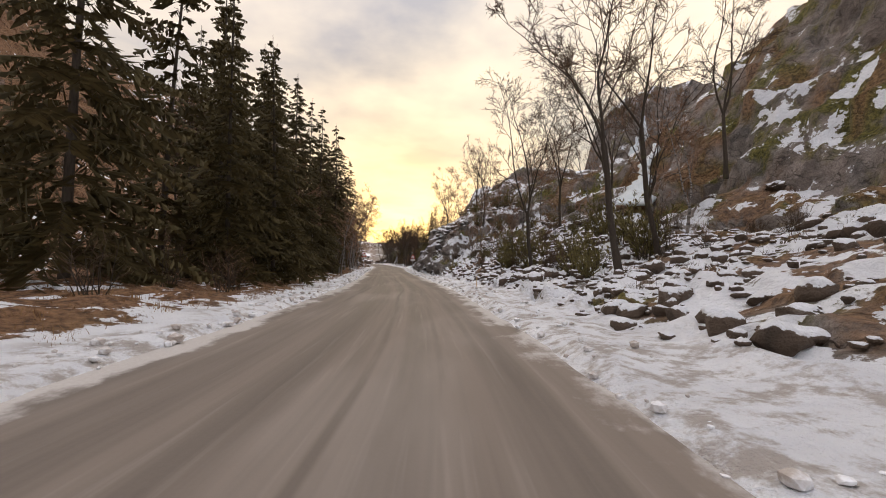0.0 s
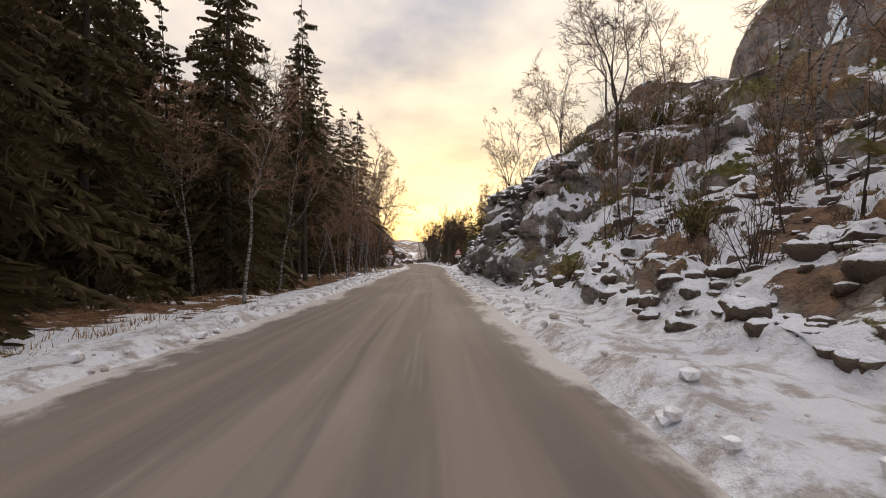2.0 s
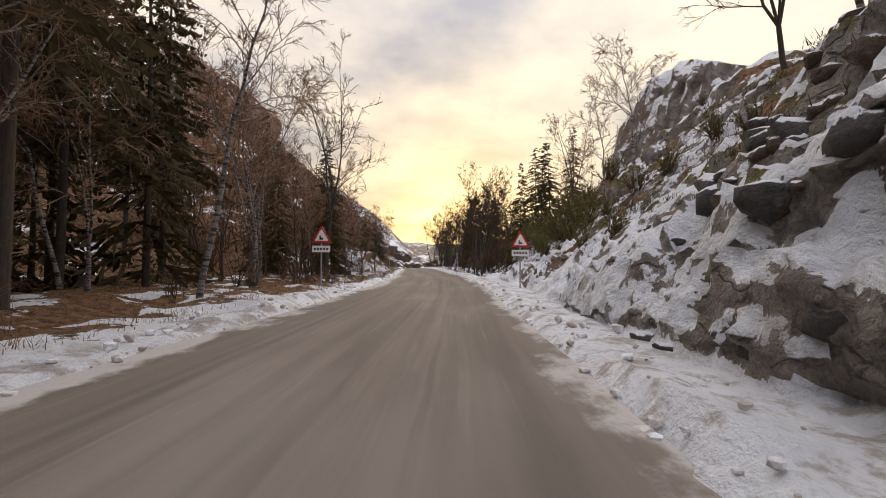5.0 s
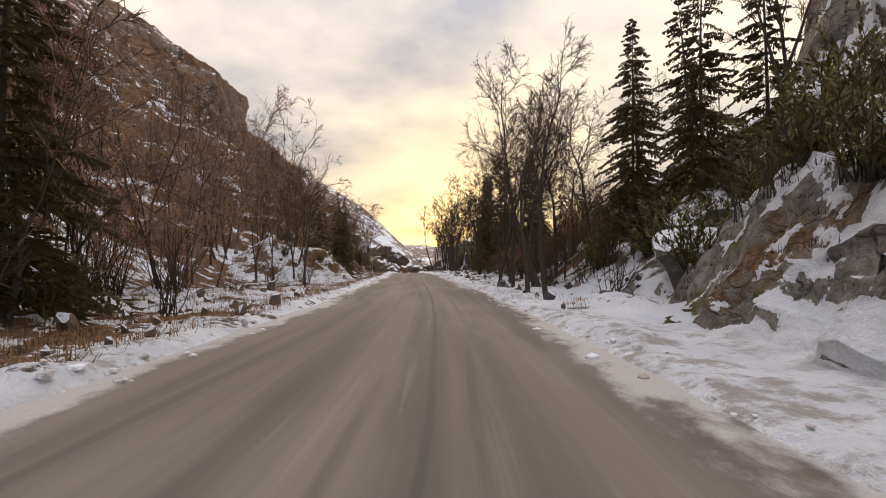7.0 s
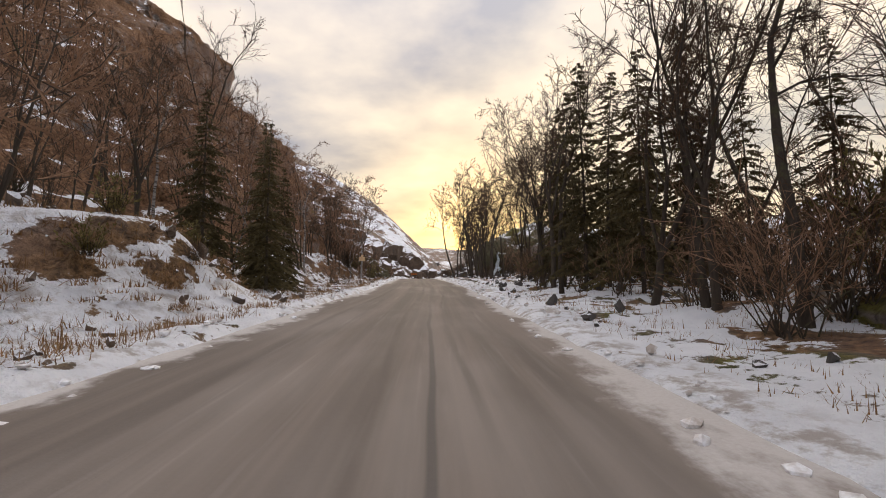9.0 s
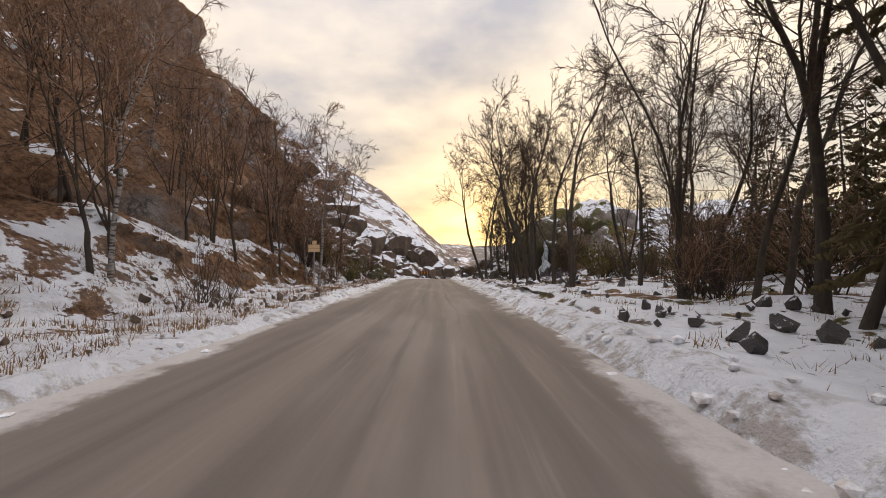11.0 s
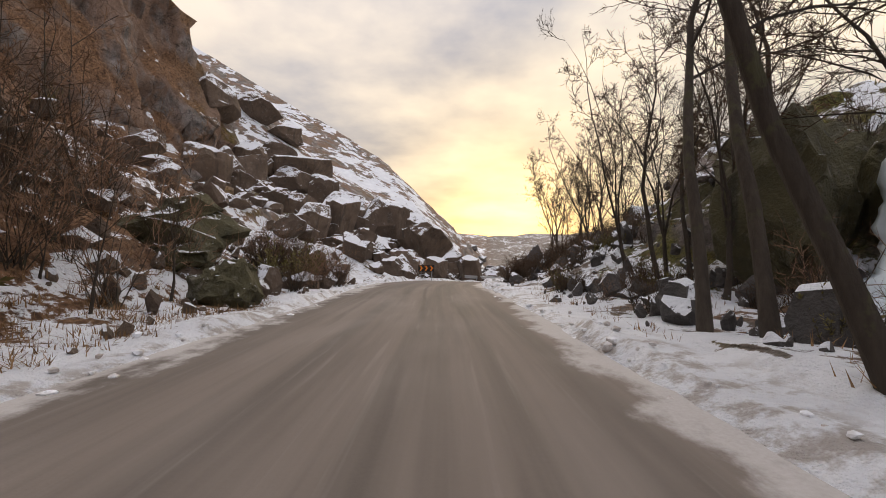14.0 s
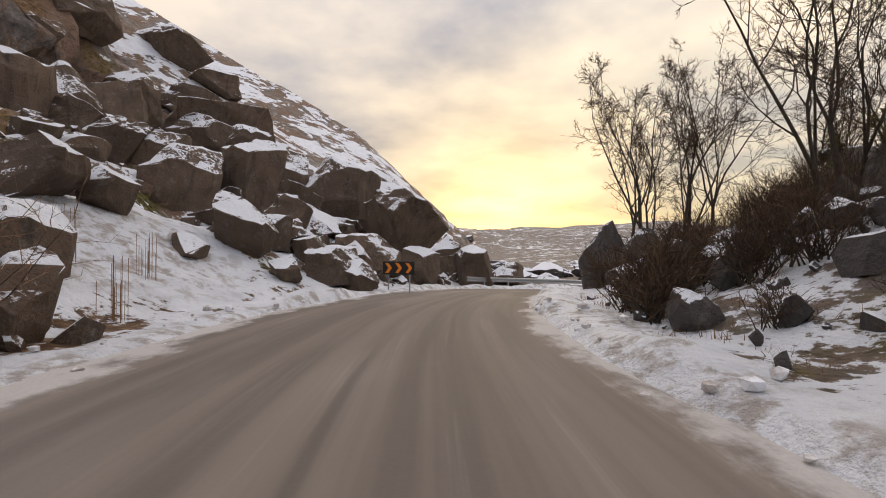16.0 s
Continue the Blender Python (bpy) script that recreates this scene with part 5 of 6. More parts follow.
# the rockfall by the bend: x, y, foot, width, height, turn, tilt
for k, (x, y, z, size, h, turn, tilt) in enumerate([
        (-6.2, 209.5, 0.8, 4.9, 5.0, 0, 0), (-7.1, 202.6, 0.3, 2.5, 1.9, 57, 6), (-9.6, 201.2, 0.2, 2.0, 1.6, 188, -5), (-10.2, 199.6, -0.3, 3.3, 1.4, 33, 0),
        (-11.8, 202.6, 0.8, 3.7, 1.5, 312, 4), (-12.7, 205.1, 1.8, 2.4, 1.9, 305, -8), (-11.1, 208.0, 1.8, 4.6, 2.3, 12, 10), (-15.6, 206.2, 2.5, 3.3, 3.1, 153, 0),
        (-15.2, 203.9, 2.0, 2.4, 1.9, 8, 6), (-17.7, 207.4, 5.6, 4.4, 1.5, 297, -5), (-15.8, 209.9, 8.4, 4.0, 1.3, 300, 0), (-15.5, 211.9, 4.3, 5.4, 5.0, 17, 4),
        (-11.6, 213.9, 5.1, 4.5, 3.8, 168, -8), (-26.3, 213.3, 9.6, 4.6, 5.7, 33, 4), (-24.2, 206.5, 6.8, 3.9, 6.0, 332, 0), (-23.8, 202.5, 5.7, 4.4, 5.4, 345, 3),
        (-17.7, 202.8, 3.6, 2.7, 2.5, 72, -5), (-20.6, 205.8, 7.1, 3.4, 2.2, 233, 0), (-19.9, 213.9, 10.2, 3.6, 3.0, 108, 4), (-9.4, 190.3, -0.2, 2.2, 2.0, 57, -8),
        (-16.8, 197.5, 2.7, 1.5, 1.3, 80, 10), (-16.7, 203.4, 3.7, 1.2, 2.1, 177, 0), (-9.6, 195.5, -0.3, 1.2, 1.0, 348, 6), (-2.1, 214.4, -0.2, 3.7, 2.9, 233, -5),
        (-16.6, 197.5, 2.7, 1.5, 1.4, 150, 0), (-13.9, 195.4, 1.8, 1.4, 1.0, 94, 5), (-17.3, 199.6, 3.7, 1.9, 1.5, 144, -4), (-18.8, 199.3, 4.3, 1.8, 1.6, 300, 0), (-15.9, 198.4, 2.8, 1.4, 1.2, 202, 3), (-14.9, 196.5, 2.1, 1.0, 0.8, 210, -6), (-17.8, 196.2, 2.9, 2.2, 1.7, 20, 4), (-19.8, 197.6, 4.0, 2.6, 2.0, 75, -5), (-16.2, 194.2, 2.2, 1.6, 1.2, 110, 8),
        (-29.7, 212.5, 15.0, 4.6, 5.0, 30, -4), (-26.7, 222.3, 12.1, 5.6, 3.8, 54, 0), (-25.9, 219.5, 17.5, 3.7, 2.8, 60, -6),
        (-23.2, 221.1, 14.7, 7.6, 4.2, 42, 6), (-22.1, 217.8, 11.8, 6.3, 4.5, 130, 0), (-10.2, 216.3, 4.9, 7.4, 4.0, 264, -4), (-18.7, 216.2, 8.0, 3.7, 4.1, 310, 0), (-28.5, 208.3, 6.7, 3.2, 3.2, 102, 3),
        (-4.0, 219, 0.0, 4.0, 3.6, 60, 0), (0.9, 219, -1.0, 3.6, 2.4, 100, 0),
        (-9.4, 179.4, 0.5, 4.9, 2.5, 8, 0), (-6.2, 176.9, 0.4, 1.9, 1.5, 60, 0), (-6.8, 182.6, 0.5, 1.6, 1.0, 20, 5), (-8.7, 186.8, 0.7, 1.7, 0.9, 75, -6), (-11.5, 186, 1.6, 1.3, 0.8, 40, 6), (-14, 190, 2.8, 1.5, 1.0, 15, 0),
        (-17, 205.5, 4.4, 3.0, 2.4, 10, 0), (-22, 205, 7.0, 3.5, 3.0, 55, 12),
        (-14.3, 201.7, 3.3, 3.2, 3.4, 20, 3), (-13.2, 205.8, 3.2, 3.6, 4.9, 75, 0), (-11.5, 194.7, 2.8, 1.5, 1.5, 120, 8), (-7.4, 188.2, 0.7, 1.4, 1.3, 200, -4), (-23.5, 209.0, 8.0, 3.8, 4.6, 140, 0), (-33.6, 228.4, 18.5, 6.2, 4.0, 15, 0), (-30.2, 230.6, 18.8, 6.6, 3.4, 95, 0), (-36.2, 230.0, 20.0, 5.6, 4.0, 200, 0)]):
    grow = 1.22 if y > 194 else 1.0
    mossy = 176 < y < 180
    ob = boulder(x, y, size * grow, h * (1.1 if mossy else 1.0), turn, 0.06, k, tilt, "rounded brown boulder with moss and a little snow" if mossy else "", z=z)
    if mossy:
        ob.data = DOMES[k % 8]
for k, (x, y, z, size, h, turn, tilt) in enumerate([
        (9.4, 193.6, 0.3, 4.0, 5.8, 130, 5), (7.4, 195.4, 0.5, 2.8, 2.4, 114, -4), (6.3, 199.0, 0.3, 2.6, 2.0, 204, 0), (12.0, 192.0, 1.0, 5.0, 6.4, 60, 0),
        (3.3, 202.6, -0.2, 2.3, 4.0, 30, 8), (5.3, 203.8, 0.0, 2.8, 3.4, 140, -8), (7.4, 203.2, 0.2, 3.2, 3.4, 80, -5), (11, 203.5, 0.6, 4.0, 3.6, 120, 0), 
        (16.3, 72, 7.0, 4.2, 2.8, 30, 0), (11.6, 105.6, 0.6, 3.0, 2.2, 15, 0), (13.5, 108, 1.6, 3.6, 3.0, 70, 5)]):
    boulder(x, y, size, h, turn, 0.1, k, tilt, "dark mossy outcrop of rock with little snow", z, True, False)
for k, (x, y, size, h) in enumerate([(7.9, 179.2, 4.4, 5.9), (10.9, 178.6, 4.6, 5.4), (10.6, 181.4, 6.4, 6.6), (14.0, 181.0, 6.4, 7.0), (13.6, 185.5, 7.5, 7.6), (9.2, 185.0, 4.6, 5.2)]):
    ob = boulder(x, y, size, h, 57 * k, 0.05, k, 0, "rounded outcrop of dark rock with green moss", 0.6, lift=False)
    ob.data = DOMES[k]
for _ in range(130):
    y = rnd.uniform(178, 219)
    x = middle(y) - HALF - 0.8 - rnd.uniform(0.0, 22)
    # a bare chute of snow runs down between the blocks
    f = min(max((y - 190.5) / 10.5, 0), 1)
    if abs(x + 7.6 + 6.6 * f) < 2.3 and 186 < y < 202.5 or road_distance(x, y)[0] < HALF + 1.0:
        continue
    size = rnd.choice((0.9, 1.3, 1.8, 2.4, 3.0)) * rnd.uniform(0.8, 1.2) * (1 if y > 190 else 0.32)
    boulder(x, y, size, size * rnd.uniform(0.5, 0.95), rnd.uniform(0, 360), 0.15, rnd.randrange(7), rnd.uniform(-18, 18))
for _ in range(46):
    y = rnd.uniform(221, 262)
    size = rnd.uniform(0.9, 3.4)
    boulder(rnd.uniform(-3, 4 + 0.8 * (y - 215)), y, size, size * rnd.uniform(0.4, 0.75), rnd.uniform(0, 360), 0.25, rnd.randrange(8), rnd.uniform(-10, 10), "dark rock standing out of the snow past the bend", None, True)
beyond = random.Random(91)
for _ in range(60):
    y = beyond.uniform(228, 300)
    size = beyond.uniform(2.0, 6.0)
    boulder(beyond.uniform(0, 8 + 0.9 * (y - 215)), y, size, size * beyond.uniform(0.35, 0.6), beyond.uniform(0, 360), 0.3, beyond.randrange(8), beyond.uniform(-10, 10), "dark rock standing out of the snow past the bend", None, True)
for _ in range(90):
    y = rnd.uniform(199, 217)
    x = -8.0 - 0.15 * (y - 199) - rnd.uniform(-1.5, 13)
    if x < -10 and y < 203:
        continue
    size = rnd.uniform(1.1, 2.6)
    boulder(x, y, size, size * rnd.uniform(0.55, 0.9), rnd.uniform(0, 360), 0.2, rnd.randrange(8), rnd.uniform(-20, 20))
for _ in range(24):
    y = rnd.uniform(188, 201)
    x = middle(min(y, 195)) + HALF + 1.6 + rnd.uniform(0, 7) + 0.25 * max(y - 195, 0)
    size = rnd.uniform(0.5, 1.1)
    boulder(x, y, size, size * rnd.uniform(0.6, 0.95), rnd.uniform(0, 360), 0.15, rnd.randrange(8), rnd.uniform(-15, 15), "dark angular rock among bushes inside the bend", None, True)
# stones and blocks standing out of the snow on the right-hand slope
half_buried = []
for _ in range(44):
    y = rnd.uniform(6, 104)
    if y > 43:
        continue
    x = middle(y) + HALF + 4.2 + 11 * rnd.random() ** 1.3
    size = rnd.choice((0.4, 0.6, 0.8, 1.1)) * rnd.uniform(0.7, 1.3) * 1.0
    half_buried.append(boulder(x, y, size, size * rnd.uniform(0.45, 0.9), rnd.uniform(0, 360), 0.42, rnd.randrange(7), rnd.uniform(-15, 15), "dark rough block of rock half buried in snow", None, True))


# ---- what nobody could count ----
def lump_mesh(seed, material, rounds):
    """A rough knob of rock, neither round nor cut."""
    bm = bmesh.new()
    bmesh.ops.create_icosphere(bm, subdivisions=rounds, radius=0.5)
    for v in bm.verts:
        p = v.co + Vector((seed * 3.1, 0, 0))
        v.co *= 1 + 0.5 * noise.noise(p * 2.1) + 0.34 * noise.noise(p * 5.0) + 0.26 * noise.noise(p * 11.0)
        v.co.z = v.co.z * 0.8 + 0.4
    me = bpy.data.meshes.new("knob")
    bm.to_mesh(me)
    bm.free()
    me.materials.append(material)
    me.polygons.foreach_set("use_smooth", [True] * len(me.polygons))
    return me


KNOBS = [lump_mesh(80 + k, M_RUBBLE, 4) for k in range(5)]
for k, ob in enumerate(half_buried):
    ob.data = KNOBS[k % 5]


def scatter_stones(name, label, seed, count, spot, material, small=0.12, large=0.5, lumps=0, sink=0.2):
    r = np.random.RandomState(seed)
    shapes = []
    for k in range(4):
        me = lump_mesh(70 + k, material, lumps) if lumps else rock_mesh("pattern", 70 + k, material, 1, 9)
        shapes.append((np.array([v.co[:] for v in me.vertices]), [tuple(p.vertices) for p in me.polygons]))
        bpy.data.meshes.remove(me)
    x, y = spot(r, count)
    z = land(x, y)
    verts, faces, base = [], [], 0
    for k in range(count):
        v, f = shapes[k % 4]
        size = small + (large - small) * r.rand() ** 2.5
        a = r.rand() * 6.28
        turn = np.array([[math.cos(a), -math.sin(a), 0], [math.sin(a), math.cos(a), 0], [0, 0, 1]])
        verts.append((v * (size, size, size * (0.6 + 0.7 * r.rand()))) @ turn.T + (x[k], y[k], z[k] - sink * size))
        faces += [tuple(i + base for i in q) for q in f]
        base += len(v)
    ob = mesh_object(name, np.concatenate(verts).tolist(), faces, material, lumps == 2)
    return tagged(ob, label, "snow" if material == M_SNOW else "stones", kind="stuff")


def right_slope(r, n):
    y = r.uniform(4, 104, n)
    y = np.where(y > 74, 8 + (y - 74) * 0.9, y)
    return middle(y) + HALF + 1.9 + 9 * r.rand(n) ** 1.2, y


def crag(r, n):
    y = r.uniform(44, 75, n)
    return middle(y) + HALF + 1.3 + 6 * r.rand(n) ** 1.6, y


def left_scree(r, n):
    y = np.where(r.rand(n) < 0.35, r.uniform(174, 189, n), r.uniform(200, 224, n))
    return middle(y) - HALF - 0.9 - 17 * r.rand(n) ** 1.3, y


def left_verge(r, n):
    y = r.uniform(88, 178, n)
    return middle(y) - HALF - 0.9 - 6 * r.rand(n) ** 1.3, y


def bend_rubble(r, n):
    y = r.uniform(172, 201, n)
    return middle(y) + HALF + 2.4 + 7 * r.rand(n) ** 1.2, y


def right_verge(r, n):
    y = r.uniform(104, 196, n)
    return middle(y) + HALF + 1.2 + 9 * r.rand(n) ** 1.3, y


scatter_stones("stones", "dark stones and rubble poking through the snow", 1, 2100, right_slope, M_RUBBLE, 0.14, 0.58, 2, 0.4)
scatter_stones("stones", "rough knobs of dark rock along the cliff", 5, 150, crag, M_ROCK_DARK, 0.25, 0.9, 2, 0.45)
scatter_stones("stones", "dark mossy rubble in the snow before the bend", 6, 260, bend_rubble, M_ROCK_DARK, 0.16, 0.9, 0, 0.2)
scatter_stones("stones", "broken rubble with snow between the boulders", 2, 1000, left_scree, M_ROCK, 0.12, 0.9)
scatter_stones("stones", "small stones along the snowy verge", 3, 450, left_verge, M_RUBBLE, 0.1, 0.42)
scatter_stones("stones", "small stones among the roadside trees", 4, 350, right_verge, M_ROCK_DARK, 0.1, 0.5)


def ploughed_edge(r, n):
    y = r.uniform(2, 194, n)
    side = np.where(r.rand(n) < 0.5, -1.0, 1.0)
    return middle(y) + side * (HALF - 0.12 + 1.2 * r.rand(n) ** 2.0), y


scatter_stones("snow_clods", "lumps of dirty ploughed snow along the edge of the road", 8, 2200, ploughed_edge, M_SNOW, 0.04, 0.19, 1, 0.12)


def tufts(name, label, seed, count, spot, material, height=0.45, blades=11, spreading=0.5, width=0.018):
    r = np.random.RandomState(seed)
    x, y = spot(r, count)
    z = land(x, y)
    verts, faces = [], []
    for k in range(count):
        size = height * (0.5 + r.rand())
        for _ in range(blades):
            a, l = r.rand() * 6.28, size * (0.6 + 0.6 * r.rand())
            o = spreading * r.rand()
            bx, by = x[k] + 0.16 * r.randn(), y[k] + 0.16 * r.randn()
            tip = (bx + math.cos(a) * o * l, by + math.sin(a) * o * l, z[k] + l * (1 - 0.35 * o))
            w = width * (0.7 + r.rand())
            b = len(verts)
            verts += [(bx - math.sin(a) * w, by + math.cos(a) * w, z[k] - 0.06), (bx + math.sin(a) * w, by - math.cos(a) * w, z[k] - 0.06), tip]
            faces.append((b, b + 1, b + 2))
    ob = mesh_object(name, verts, faces, material)
    return tagged(ob, label, "grass", kind="stuff")


def rock_slope(r, n):
    y = r.uniform(10, 104, n)
    return middle(y) + HALF + 3.4 + 9 * r.rand(n), y


def forest_edge(r, n):
    y = r.uniform(2, 96, n)
    return middle(y) - HALF - 1.3 - 5 * r.rand(n) ** 1.5, y


tufts("withered_grass", "tan withered grass tufts along the snowy verge", 11, 2200, left_verge, M_GRASS, 0.17, 26, 2.3, 0.010)
tufts("withered_grass", "withered grass and twigs at the forest edge", 12, 1000, forest_edge, M_GRASS, 0.15, 16, 1.6, 0.008)
tufts("withered_grass", "withered grass in the snow among bare trees", 13, 900, right_verge, M_GRASS, 0.16, 16, 1.7, 0.008)
tufts("heather", "dark heather clumps on the rocky slope", 14, 2400, rock_slope, M_HEATH, 0.13, 24, 2.0, 0.007)

# more growth inside the bend and under the rock by the wood
grow = random.Random(77)
for _ in range(34):
    y = grow.uniform(190.5, 200)
    put(grow.choice(BRAMBLE), 1.5 + 0.16 * (y - 193) + 4.6 * grow.random() ** 1.3, y, grow.uniform(0.6, 1.0), grow.uniform(0, 360), group="thicket inside the bend")
for _ in range(16):
    y = grow.uniform(175, 192)
    put(grow.choice(BRAMBLE), middle(y) + HALF + 2.2 + 4.0 * grow.random() ** 1.3, y, grow.uniform(0.3, 0.6), grow.uniform(0, 360), group="thicket inside the bend")
for x, y, k in [(-6.9, 186.2, 0.9), (-7.7, 187.2, 1.1), (-8.6, 186.4, 1.1), (-7.4, 185.2, 0.9), (-9.4, 187.6, 1.2), (-6.6, 184.4, 0.7), (-8.4, 184.8, 1.0)]:
    put(grow.choice(BRAMBLE), x, y, k, grow.uniform(0, 360), group="thicket on the verge")
for _ in range(20):
    y = grow.uniform(93, 109)
    put(grow.choice(JUNIPER + BUSH[:1]), middle(y) + HALF + grow.uniform(3.4, 9), y, grow.uniform(0.4, 0.95), grow.uniform(0, 360), group="bushes on the rock")
for _ in range(34):
    y = grow.uniform(10, 46)
    put(grow.choice(BUSH + BRAMBLE), middle(y) + HALF + grow.uniform(2.6, 12), y, grow.uniform(0.3, 0.6), grow.uniform(0, 360), group="bushes on the rock")
for x, y, k in [(7.2, 15.5, 0.7), (8.8, 17.2, 1.0), (10.5, 16.0, 1.2), (11.6, 19.5, 1.3), (9.4, 20.5, 0.9), (12.6, 23.5, 1.3), (8.6, 29.0, 1.0), (9.4, 30.2, 1.2), (10.1, 28.6, 1.1), (7.4, 24.2, 0.6), (8.3, 23.4, 0.7), (9.8, 24.8, 0.8), (8.9, 35.5, 0.7), (6.9, 38.6, 0.5), (12.5, 44.0, 1.0), (14.0, 46.5, 1.2), (15.4, 45.0, 1.1), (13.0, 48.0, 1.0), (11.4, 50.5, 0.9), (12.4, 54.0, 0.9), (10.6, 57.5, 0.8), (12.8, 60.5, 1.0), (10.2, 63.0, 0.8)]:
    put(grow.choice(JUNIPER), x, y, k, grow.uniform(0, 360), group="bushes on the rock")
for _ in range(18):
    y = grow.uniform(191, 199.5)
    put(grow.choice(THICKET[1:] + BUSH[2:] + JUNIPER[:1]), 4.4 + 0.25 * (y - 191) + grow.uniform(0, 6), y, grow.uniform(0.4, 0.62), grow.uniform(0, 360), group="thicket inside the bend")
for x, y, h in [(11.8, 191, 9), (13.2, 193, 9)]:
    put(grow.choice(SLIM + ALDER[:2]), x, y, h / 11.5, grow.uniform(0, 360), grow.gauss(0, 3), group="bare trees inside the bend")
for _ in range(12):
    y = grow.uniform(113, 124)
    put(grow.choice(THICKET + BUSH[2:]), middle(y) + HALF + grow.uniform(3.6, 8.5), y, grow.uniform(0.5, 0.9), grow.uniform(0, 360), group="thicket among the trees")
for x, y, h in [(9.0, 116.5, 10), (10.8, 118.5, 11), (12.0, 115.5, 10), (10.2, 121.5, 11), (12.6, 121, 10.5), (8.4, 119.6, 9)]:
    put(grow.choice(SLIM), x, y, h / 11.5, grow.uniform(0, 360), grow.gauss(0, 2), group="roadside bare trees")


# ---- signs and the guard rail ----
def box(bm, cx, cy, cz, sx, sy, sz, bevel=0.0):
    m = Matrix.Translation((cx, cy, cz)) @ Matrix.Diagonal((sx, sy, sz, 1))
    made = bmesh.ops.create_cube(bm, size=1.0, matrix=m)["verts"]
    if bevel:
        edges = list({e for v in made for e in v.link_edges})
        bmesh.ops.bevel(bm, geom=edges, offset=bevel, segments=2, affect="EDGES")


def pole(bm, x, y, z0, z1, r, sides=12):
    bmesh.ops.create_cone(bm, cap_ends=True, segments=sides, radius1=r, radius2=r, depth=z1 - z0, matrix=Matrix.Translation((x, y, (z0 + z1) / 2)))


def slab(bm, outline, y0, y1):
    """An upright plate: an outline in x and z, between y0 and y1."""
    front = [bm.verts.new((x, y0, z)) for x, z in outline]
    back = [bm.verts.new((x, y1, z)) for x, z in outline]
    bm.faces.new(front)
    bm.faces.new(back[::-1])
    n = len(outline)
    for i in range(n):
        bm.faces.new((front[i], back[i], back[(i + 1) % n], front[(i + 1) % n]))
    bmesh.ops.recalc_face_normals(bm, faces=bm.faces[:])


def bm_part(name, bm, material, parent, label=""):
    me = bpy.data.meshes.new(name)
    bm.to_mesh(me)
    bm.free()
    me.materials.append(material)
    ob = new(name, me)
    ob.parent = parent
    return tagged(ob, label)


def triangle(size, z):
    h = size * 0.866
    out = []
    for cx, cz in ((-size / 2 + 0.06, 0.035), (size / 2 - 0.06, 0.035), (0, h - 0.07)):
        for k in range(7):
            start = {True: 210, False: -90}[cx < -0.01] if abs(cx) > 0.01 else 30
            a = radians(start + 120 * k / 6)
            out.append((cx + 0.05 * math.cos(a), z + cz + 0.03 + 0.05 * math.sin(a)))
    return out


def warning_sign(x, y, z, turn):
    ob = thing("warning_sign", "red-bordered white warning triangle with a white plate on a steel post", "road sign", "pair of warning signs")
    bm = bmesh.new()
    pole(bm, 0, 0.06, -0.4, 2.75, 0.035)
    bm_part("post", bm, M_STEEL, ob)
    bm = bmesh.new()
    slab(bm, triangle(0.92, 1.95), 0.0, 0.02)
    bm_part("border", bm, M_RED, ob, "red triangular border plate")
    bm = bmesh.new()
    slab(bm, triangle(0.62, 2.05), -0.006, -0.001)
    face = bm_part("face", bm, M_WHITE, ob, "white triangular face")
    bm = bmesh.new()
    box(bm, -0.05, -0.010, 2.22, 0.07, 0.006, 0.20)
    box(bm, 0.04, -0.010, 2.18, 0.09, 0.006, 0.10)
    bm_part("symbol", bm, M_BLACK, face, "dark symbol that cannot be read")
    bm = bmesh.new()
    box(bm, 0, 0.0, 1.70, 0.82, 0.02, 0.30, 0.005)
    plate = bm_part("plate", bm, M_WHITE, ob, "white supplementary plate")
    for k in range(5):
        bm = bmesh.new()
        box(bm, -0.28 + 0.14 * k, -0.013, 1.70, 0.09, 0.005, 0.10)
        bm_part("bar", bm, M_BLACK, plate, "dark bar of unreadable writing")
    ob.matrix_basis = pose(x, y, z, 0, 0, turn)
    return ob


def chevron_sign(x, y, z, turn):
    ob = thing("chevron_sign", "black bend marker board with three orange arrows beside the boulders", "road sign")
    bm = bmesh.new()
    box(bm, 0, 0, 1.0, 1.25, 0.03, 0.50, 0.008)
    board = bm_part("board", bm, M_BLACK, ob)
    for k in range(3):
        bm = bmesh.new()
        c = -0.40 + 0.40 * k
        w, h = 0.135, 0.19
        slab(bm, [(c - w, 1.0 - h), (c, 1.0 - h), (c + w, 1.0), (c, 1.0 + h), (c - w, 1.0 + h), (c, 1.0)], -0.024, -0.018)
        bm_part("arrow", bm, M_ORANGE, board, "orange reflective arrow")
    for px in (-0.42, 0.42):
        bm = bmesh.new()
        pole(bm, px, 0.05, -0.5, 1.25, 0.03)
        bm_part("post", bm, M_STEEL, ob)
    ob.matrix_basis = pose(x, y, z, 0, 0, turn)
    return ob


M_TAN = plain_material("weathered_yellow_board", (0.62, 0.42, 0.22), 0.6)


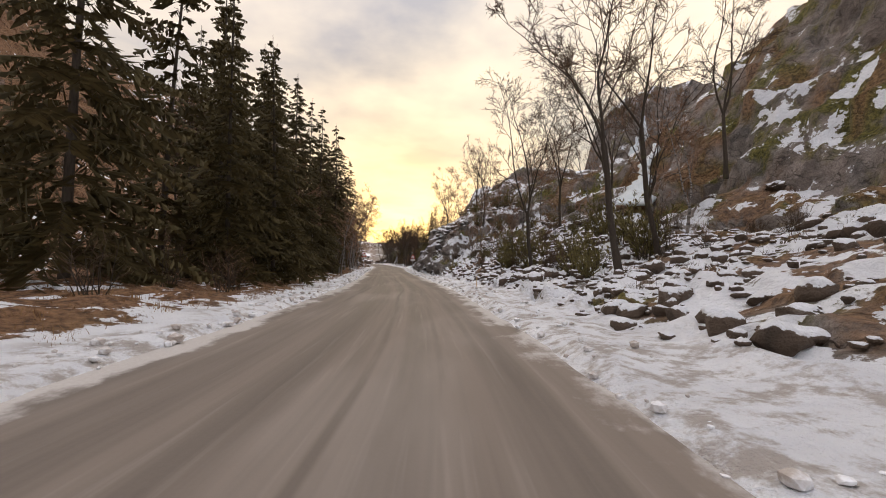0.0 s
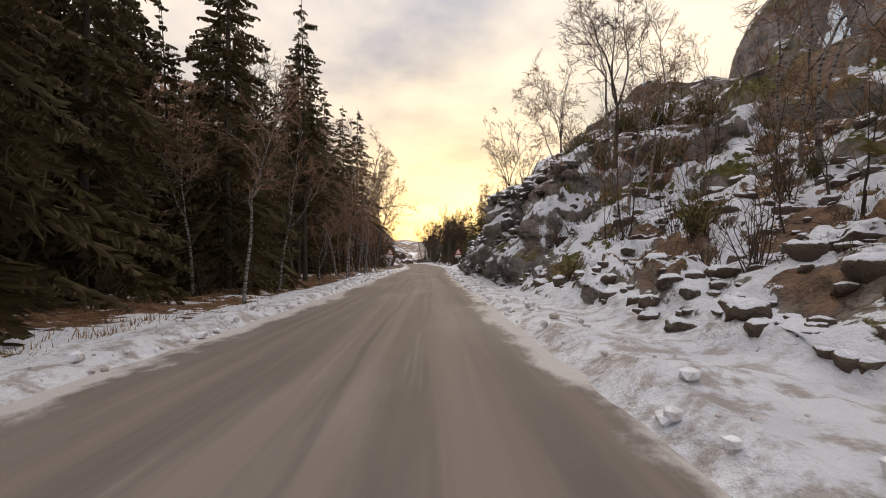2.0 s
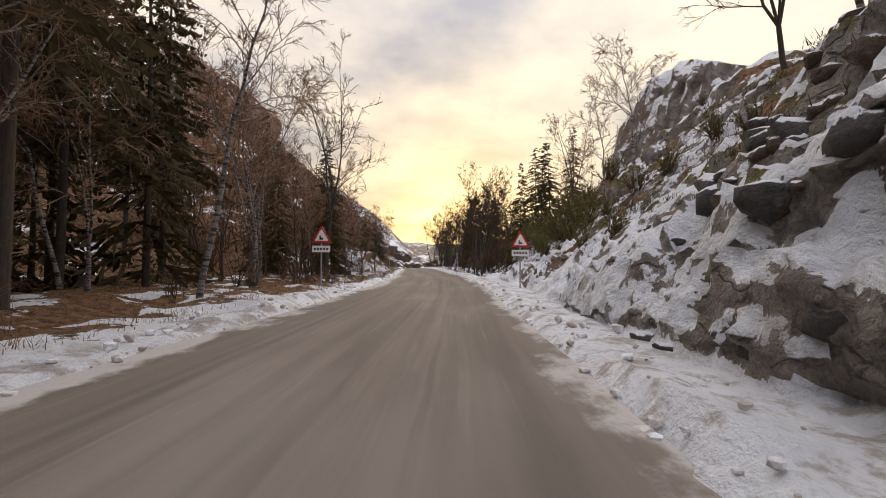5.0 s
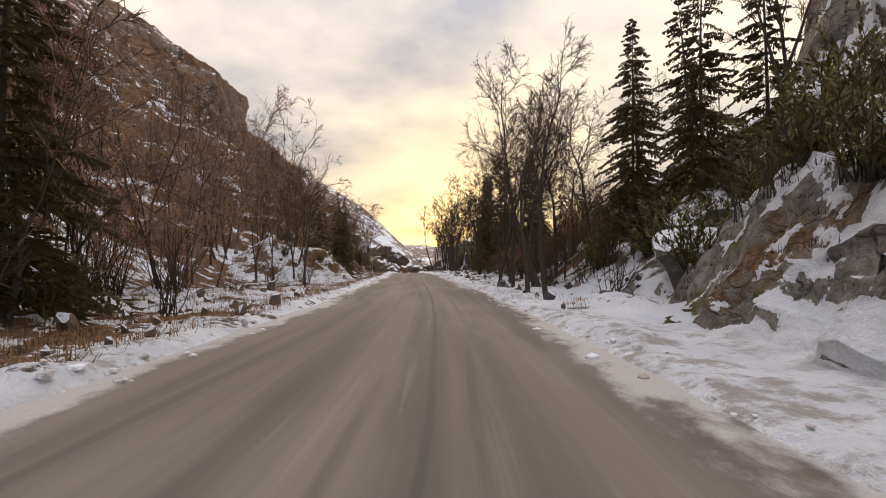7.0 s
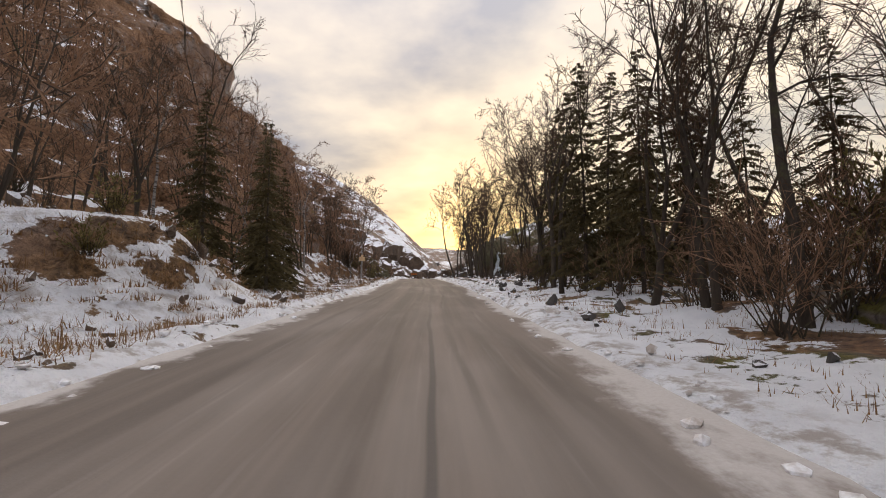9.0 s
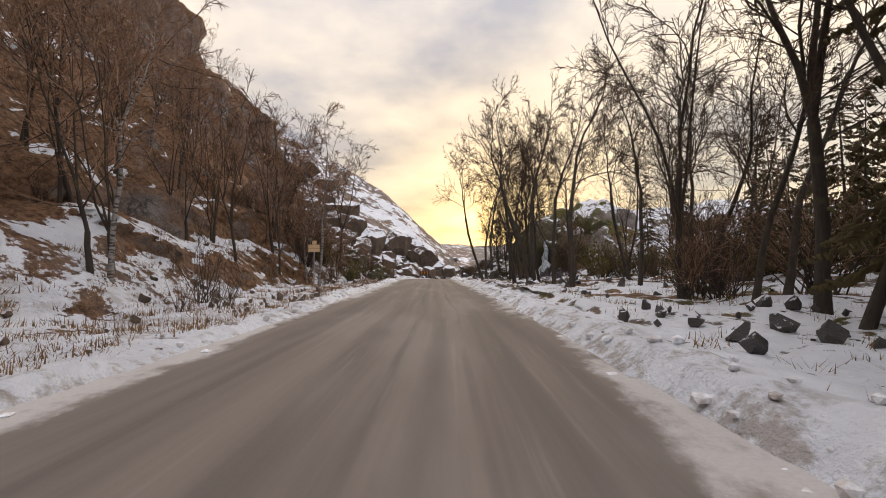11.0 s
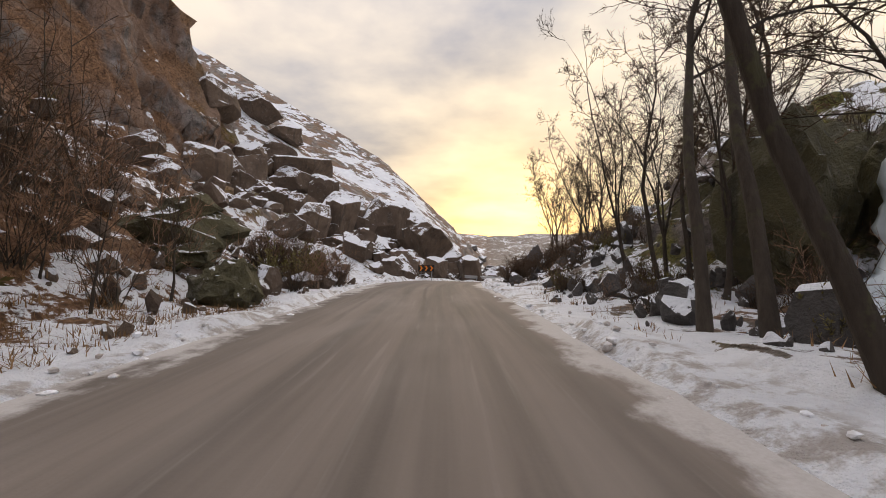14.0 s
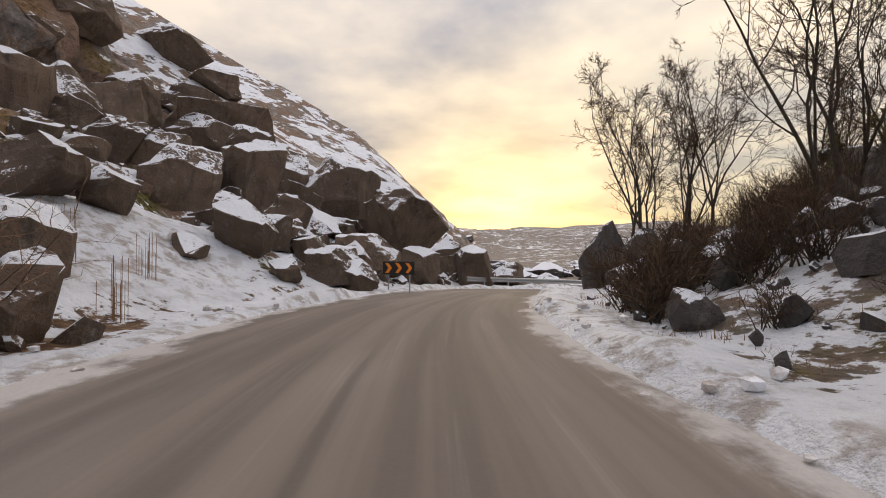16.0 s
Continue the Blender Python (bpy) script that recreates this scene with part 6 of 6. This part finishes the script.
def board_sign(x, y, z, turn):
    ob = thing("plank_sign", "two weathered yellowish boards with a small cap on a thin post", "sign")
    bm = bmesh.new()
    pole(bm, 0, 0.05, -0.4, 2.15, 0.03)
    bm_part("post", bm, M_STEEL, ob)
    for zc in (2.03, 1.84):
        bm = bmesh.new()
        box(bm, 0, 0, zc, 0.55, 0.03, 0.17, 0.006)
        bm_part("board", bm, M_TAN, ob)
    bm = bmesh.new()
    box(bm, 0.02, 0, 2.22, 0.22, 0.03, 0.18, 0.006)
    bm_part("cap_plate", bm, M_TAN, ob, "small faded square plate")
    ob.matrix_basis = pose(x, y, z, 0, 0, turn)
    return ob


def snow_stake(x, y):
    ob = thing("reed_stems", "thin pale stems standing in the snow", "plant", "stems by the road")
    r = random.Random(int(x * 10 + y))
    for _ in range(14):
        bm = bmesh.new()
        pole(bm, r.gauss(0, 0.12), r.gauss(0, 0.12), -0.05, r.uniform(0.5, 1.1), 0.006, 4)
        bm_part("stem", bm, M_GRASS, ob)
    ob.matrix_basis = pose(x, y, land_at(x, y))
    return ob


def marker_stick(x, y, high, lean):
    ob = thing("marker_stick", "thin weathered wooden stick marking the snowy road edge", "stick", "edge sticks")
    bm = bmesh.new()
    pole(bm, 0, 0, -0.25, high, 0.016, 7)
    bm_part("shaft", bm, M_TAN, ob)
    ob.matrix_basis = pose(x, y, land_at(x, y), lean, 0.6 * lean, 0)
    return ob


for x, y, high, lean in ((5.0, 21.5, 0.55, 2), (7.3, 176.4, 1.2, 2)):
    marker_stick(x, y, high, lean)
warning_sign(-1.7, 87.5, land_at(-1.7, 87.5), 2)
warning_sign(7.7, 88.3, land_at(7.7, 88.3), -4)
chevron_sign(-4.5, 200.2, land_at(-4.5, 200.2), -6)
board_sign(-5.3, 157.4, land_at(-5.3, 157.4), 8)
for x, y in ((-9.6, 191.5), (-7.6, 190.2), (-8.8, 192.6)):
    snow_stake(x, y)


def guard_rail():
    """A steel rail on posts round the outside of the bend."""
    ob = thing("guard_rail", "galvanised steel guard rail along the outside of the bend", "guard rail")
    k0 = int(np.argmin(np.hypot(LINE[:, 0] - 0.9, LINE[:, 1] - 209.5)))
    k1 = int(np.argmin(np.hypot(LINE[:, 0] - 30, LINE[:, 1] - 217.1)))
    pts = LINE[k0:k1 + 1]
    way = np.gradient(pts[:, :2], axis=0)
    way /= np.linalg.norm(way, axis=1)[:, None]
    left = np.stack([-way[:, 1], way[:, 0]], -1)
    line = pts[:, :2] + left * (HALF + 0.7)
    profile = [(0.0, 0.42), (0.05, 0.46), (0.05, 0.52), (0.0, 0.56), (0.05, 0.60), (0.05, 0.68), (0.0, 0.72), (-0.02, 0.72), (-0.02, 0.42)]
    verts, faces, m = [], [], len(profile)
    for p, q, z in zip(line, left, pts[:, 2]):
        verts += [(p[0] - q[0] * o, p[1] - q[1] * o, z + h) for o, h in profile]
    for i in range(len(line) - 1):
        faces += [(i * m + j, i * m + (j + 1) % m, (i + 1) * m + (j + 1) % m, (i + 1) * m + j) for j in range(m)]
    part("rail", verts, faces, M_STEEL, ob)
    gone = 0.0
    for i in range(1, len(line)):
        gone += np.linalg.norm(line[i] - line[i - 1])
        if gone > 2.0:
            gone = 0.0
            bm = bmesh.new()
            box(bm, line[i][0] + left[i][0] * 0.1, line[i][1] + left[i][1] * 0.1, pts[i][2] + 0.1, 0.09, 0.09, 1.3, 0.01)
            bm_part("post", bm, M_STEEL, ob)


guard_rail()


# ---- ice and snow frozen on the rock ----
def ice_fall(x, y, z0, z1, wide, turn, seed, run=0.0):
    """Snow and ice in a narrow gully: ragged edges, wider towards the foot."""
    r = random.Random(seed)
    verts, faces, rows, cols = [], [], 26, 8
    for i in range(rows + 1):
        f = i / rows
        w = wide * (0.18 + 0.5 * f + 0.9 * f ** 4) * r.uniform(0.65, 1.3)
        shift = 0.5 * noise.noise(Vector((seed, f * 4, 0))) - 0.5 * f ** 3
        for j in range(cols + 1):
            g = j / cols * 2 - 1
            bulge = 0.28 * math.cos(g * math.pi / 2) * r.uniform(0.5, 1.4)
            verts.append((g * w / 2 + shift, -bulge - (run * f if run else 2.4 * f ** 3), z1 + (z0 - z1) * f))
    for i in range(rows):
        for j in range(cols):
            a = i * (cols + 1) + j
            faces.append((a, a + cols + 1, a + cols + 2, a + 1))
    ob = mesh_object("frozen_seep", verts, faces, M_ICE, True)
    ob.modifiers.new("thick", "SOLIDIFY").thickness = 0.2
    ob.matrix_basis = pose(x, y, 0, 0, 0, turn)
    return tagged(ob, "blue-white ice and snow frozen down the rock face", "ice", "frozen seeps")


ice_fall(9.3, 177.4, 0.5, 4.4, 1.2, -28, 3)
ice_fall(22.0, 32.8, 5.6, 11.2, 2.0, -45, 5, 6.4)
ice_fall(42.2, 66.0, 18.0, 25.6, 3.6, -38, 8, 1.2)
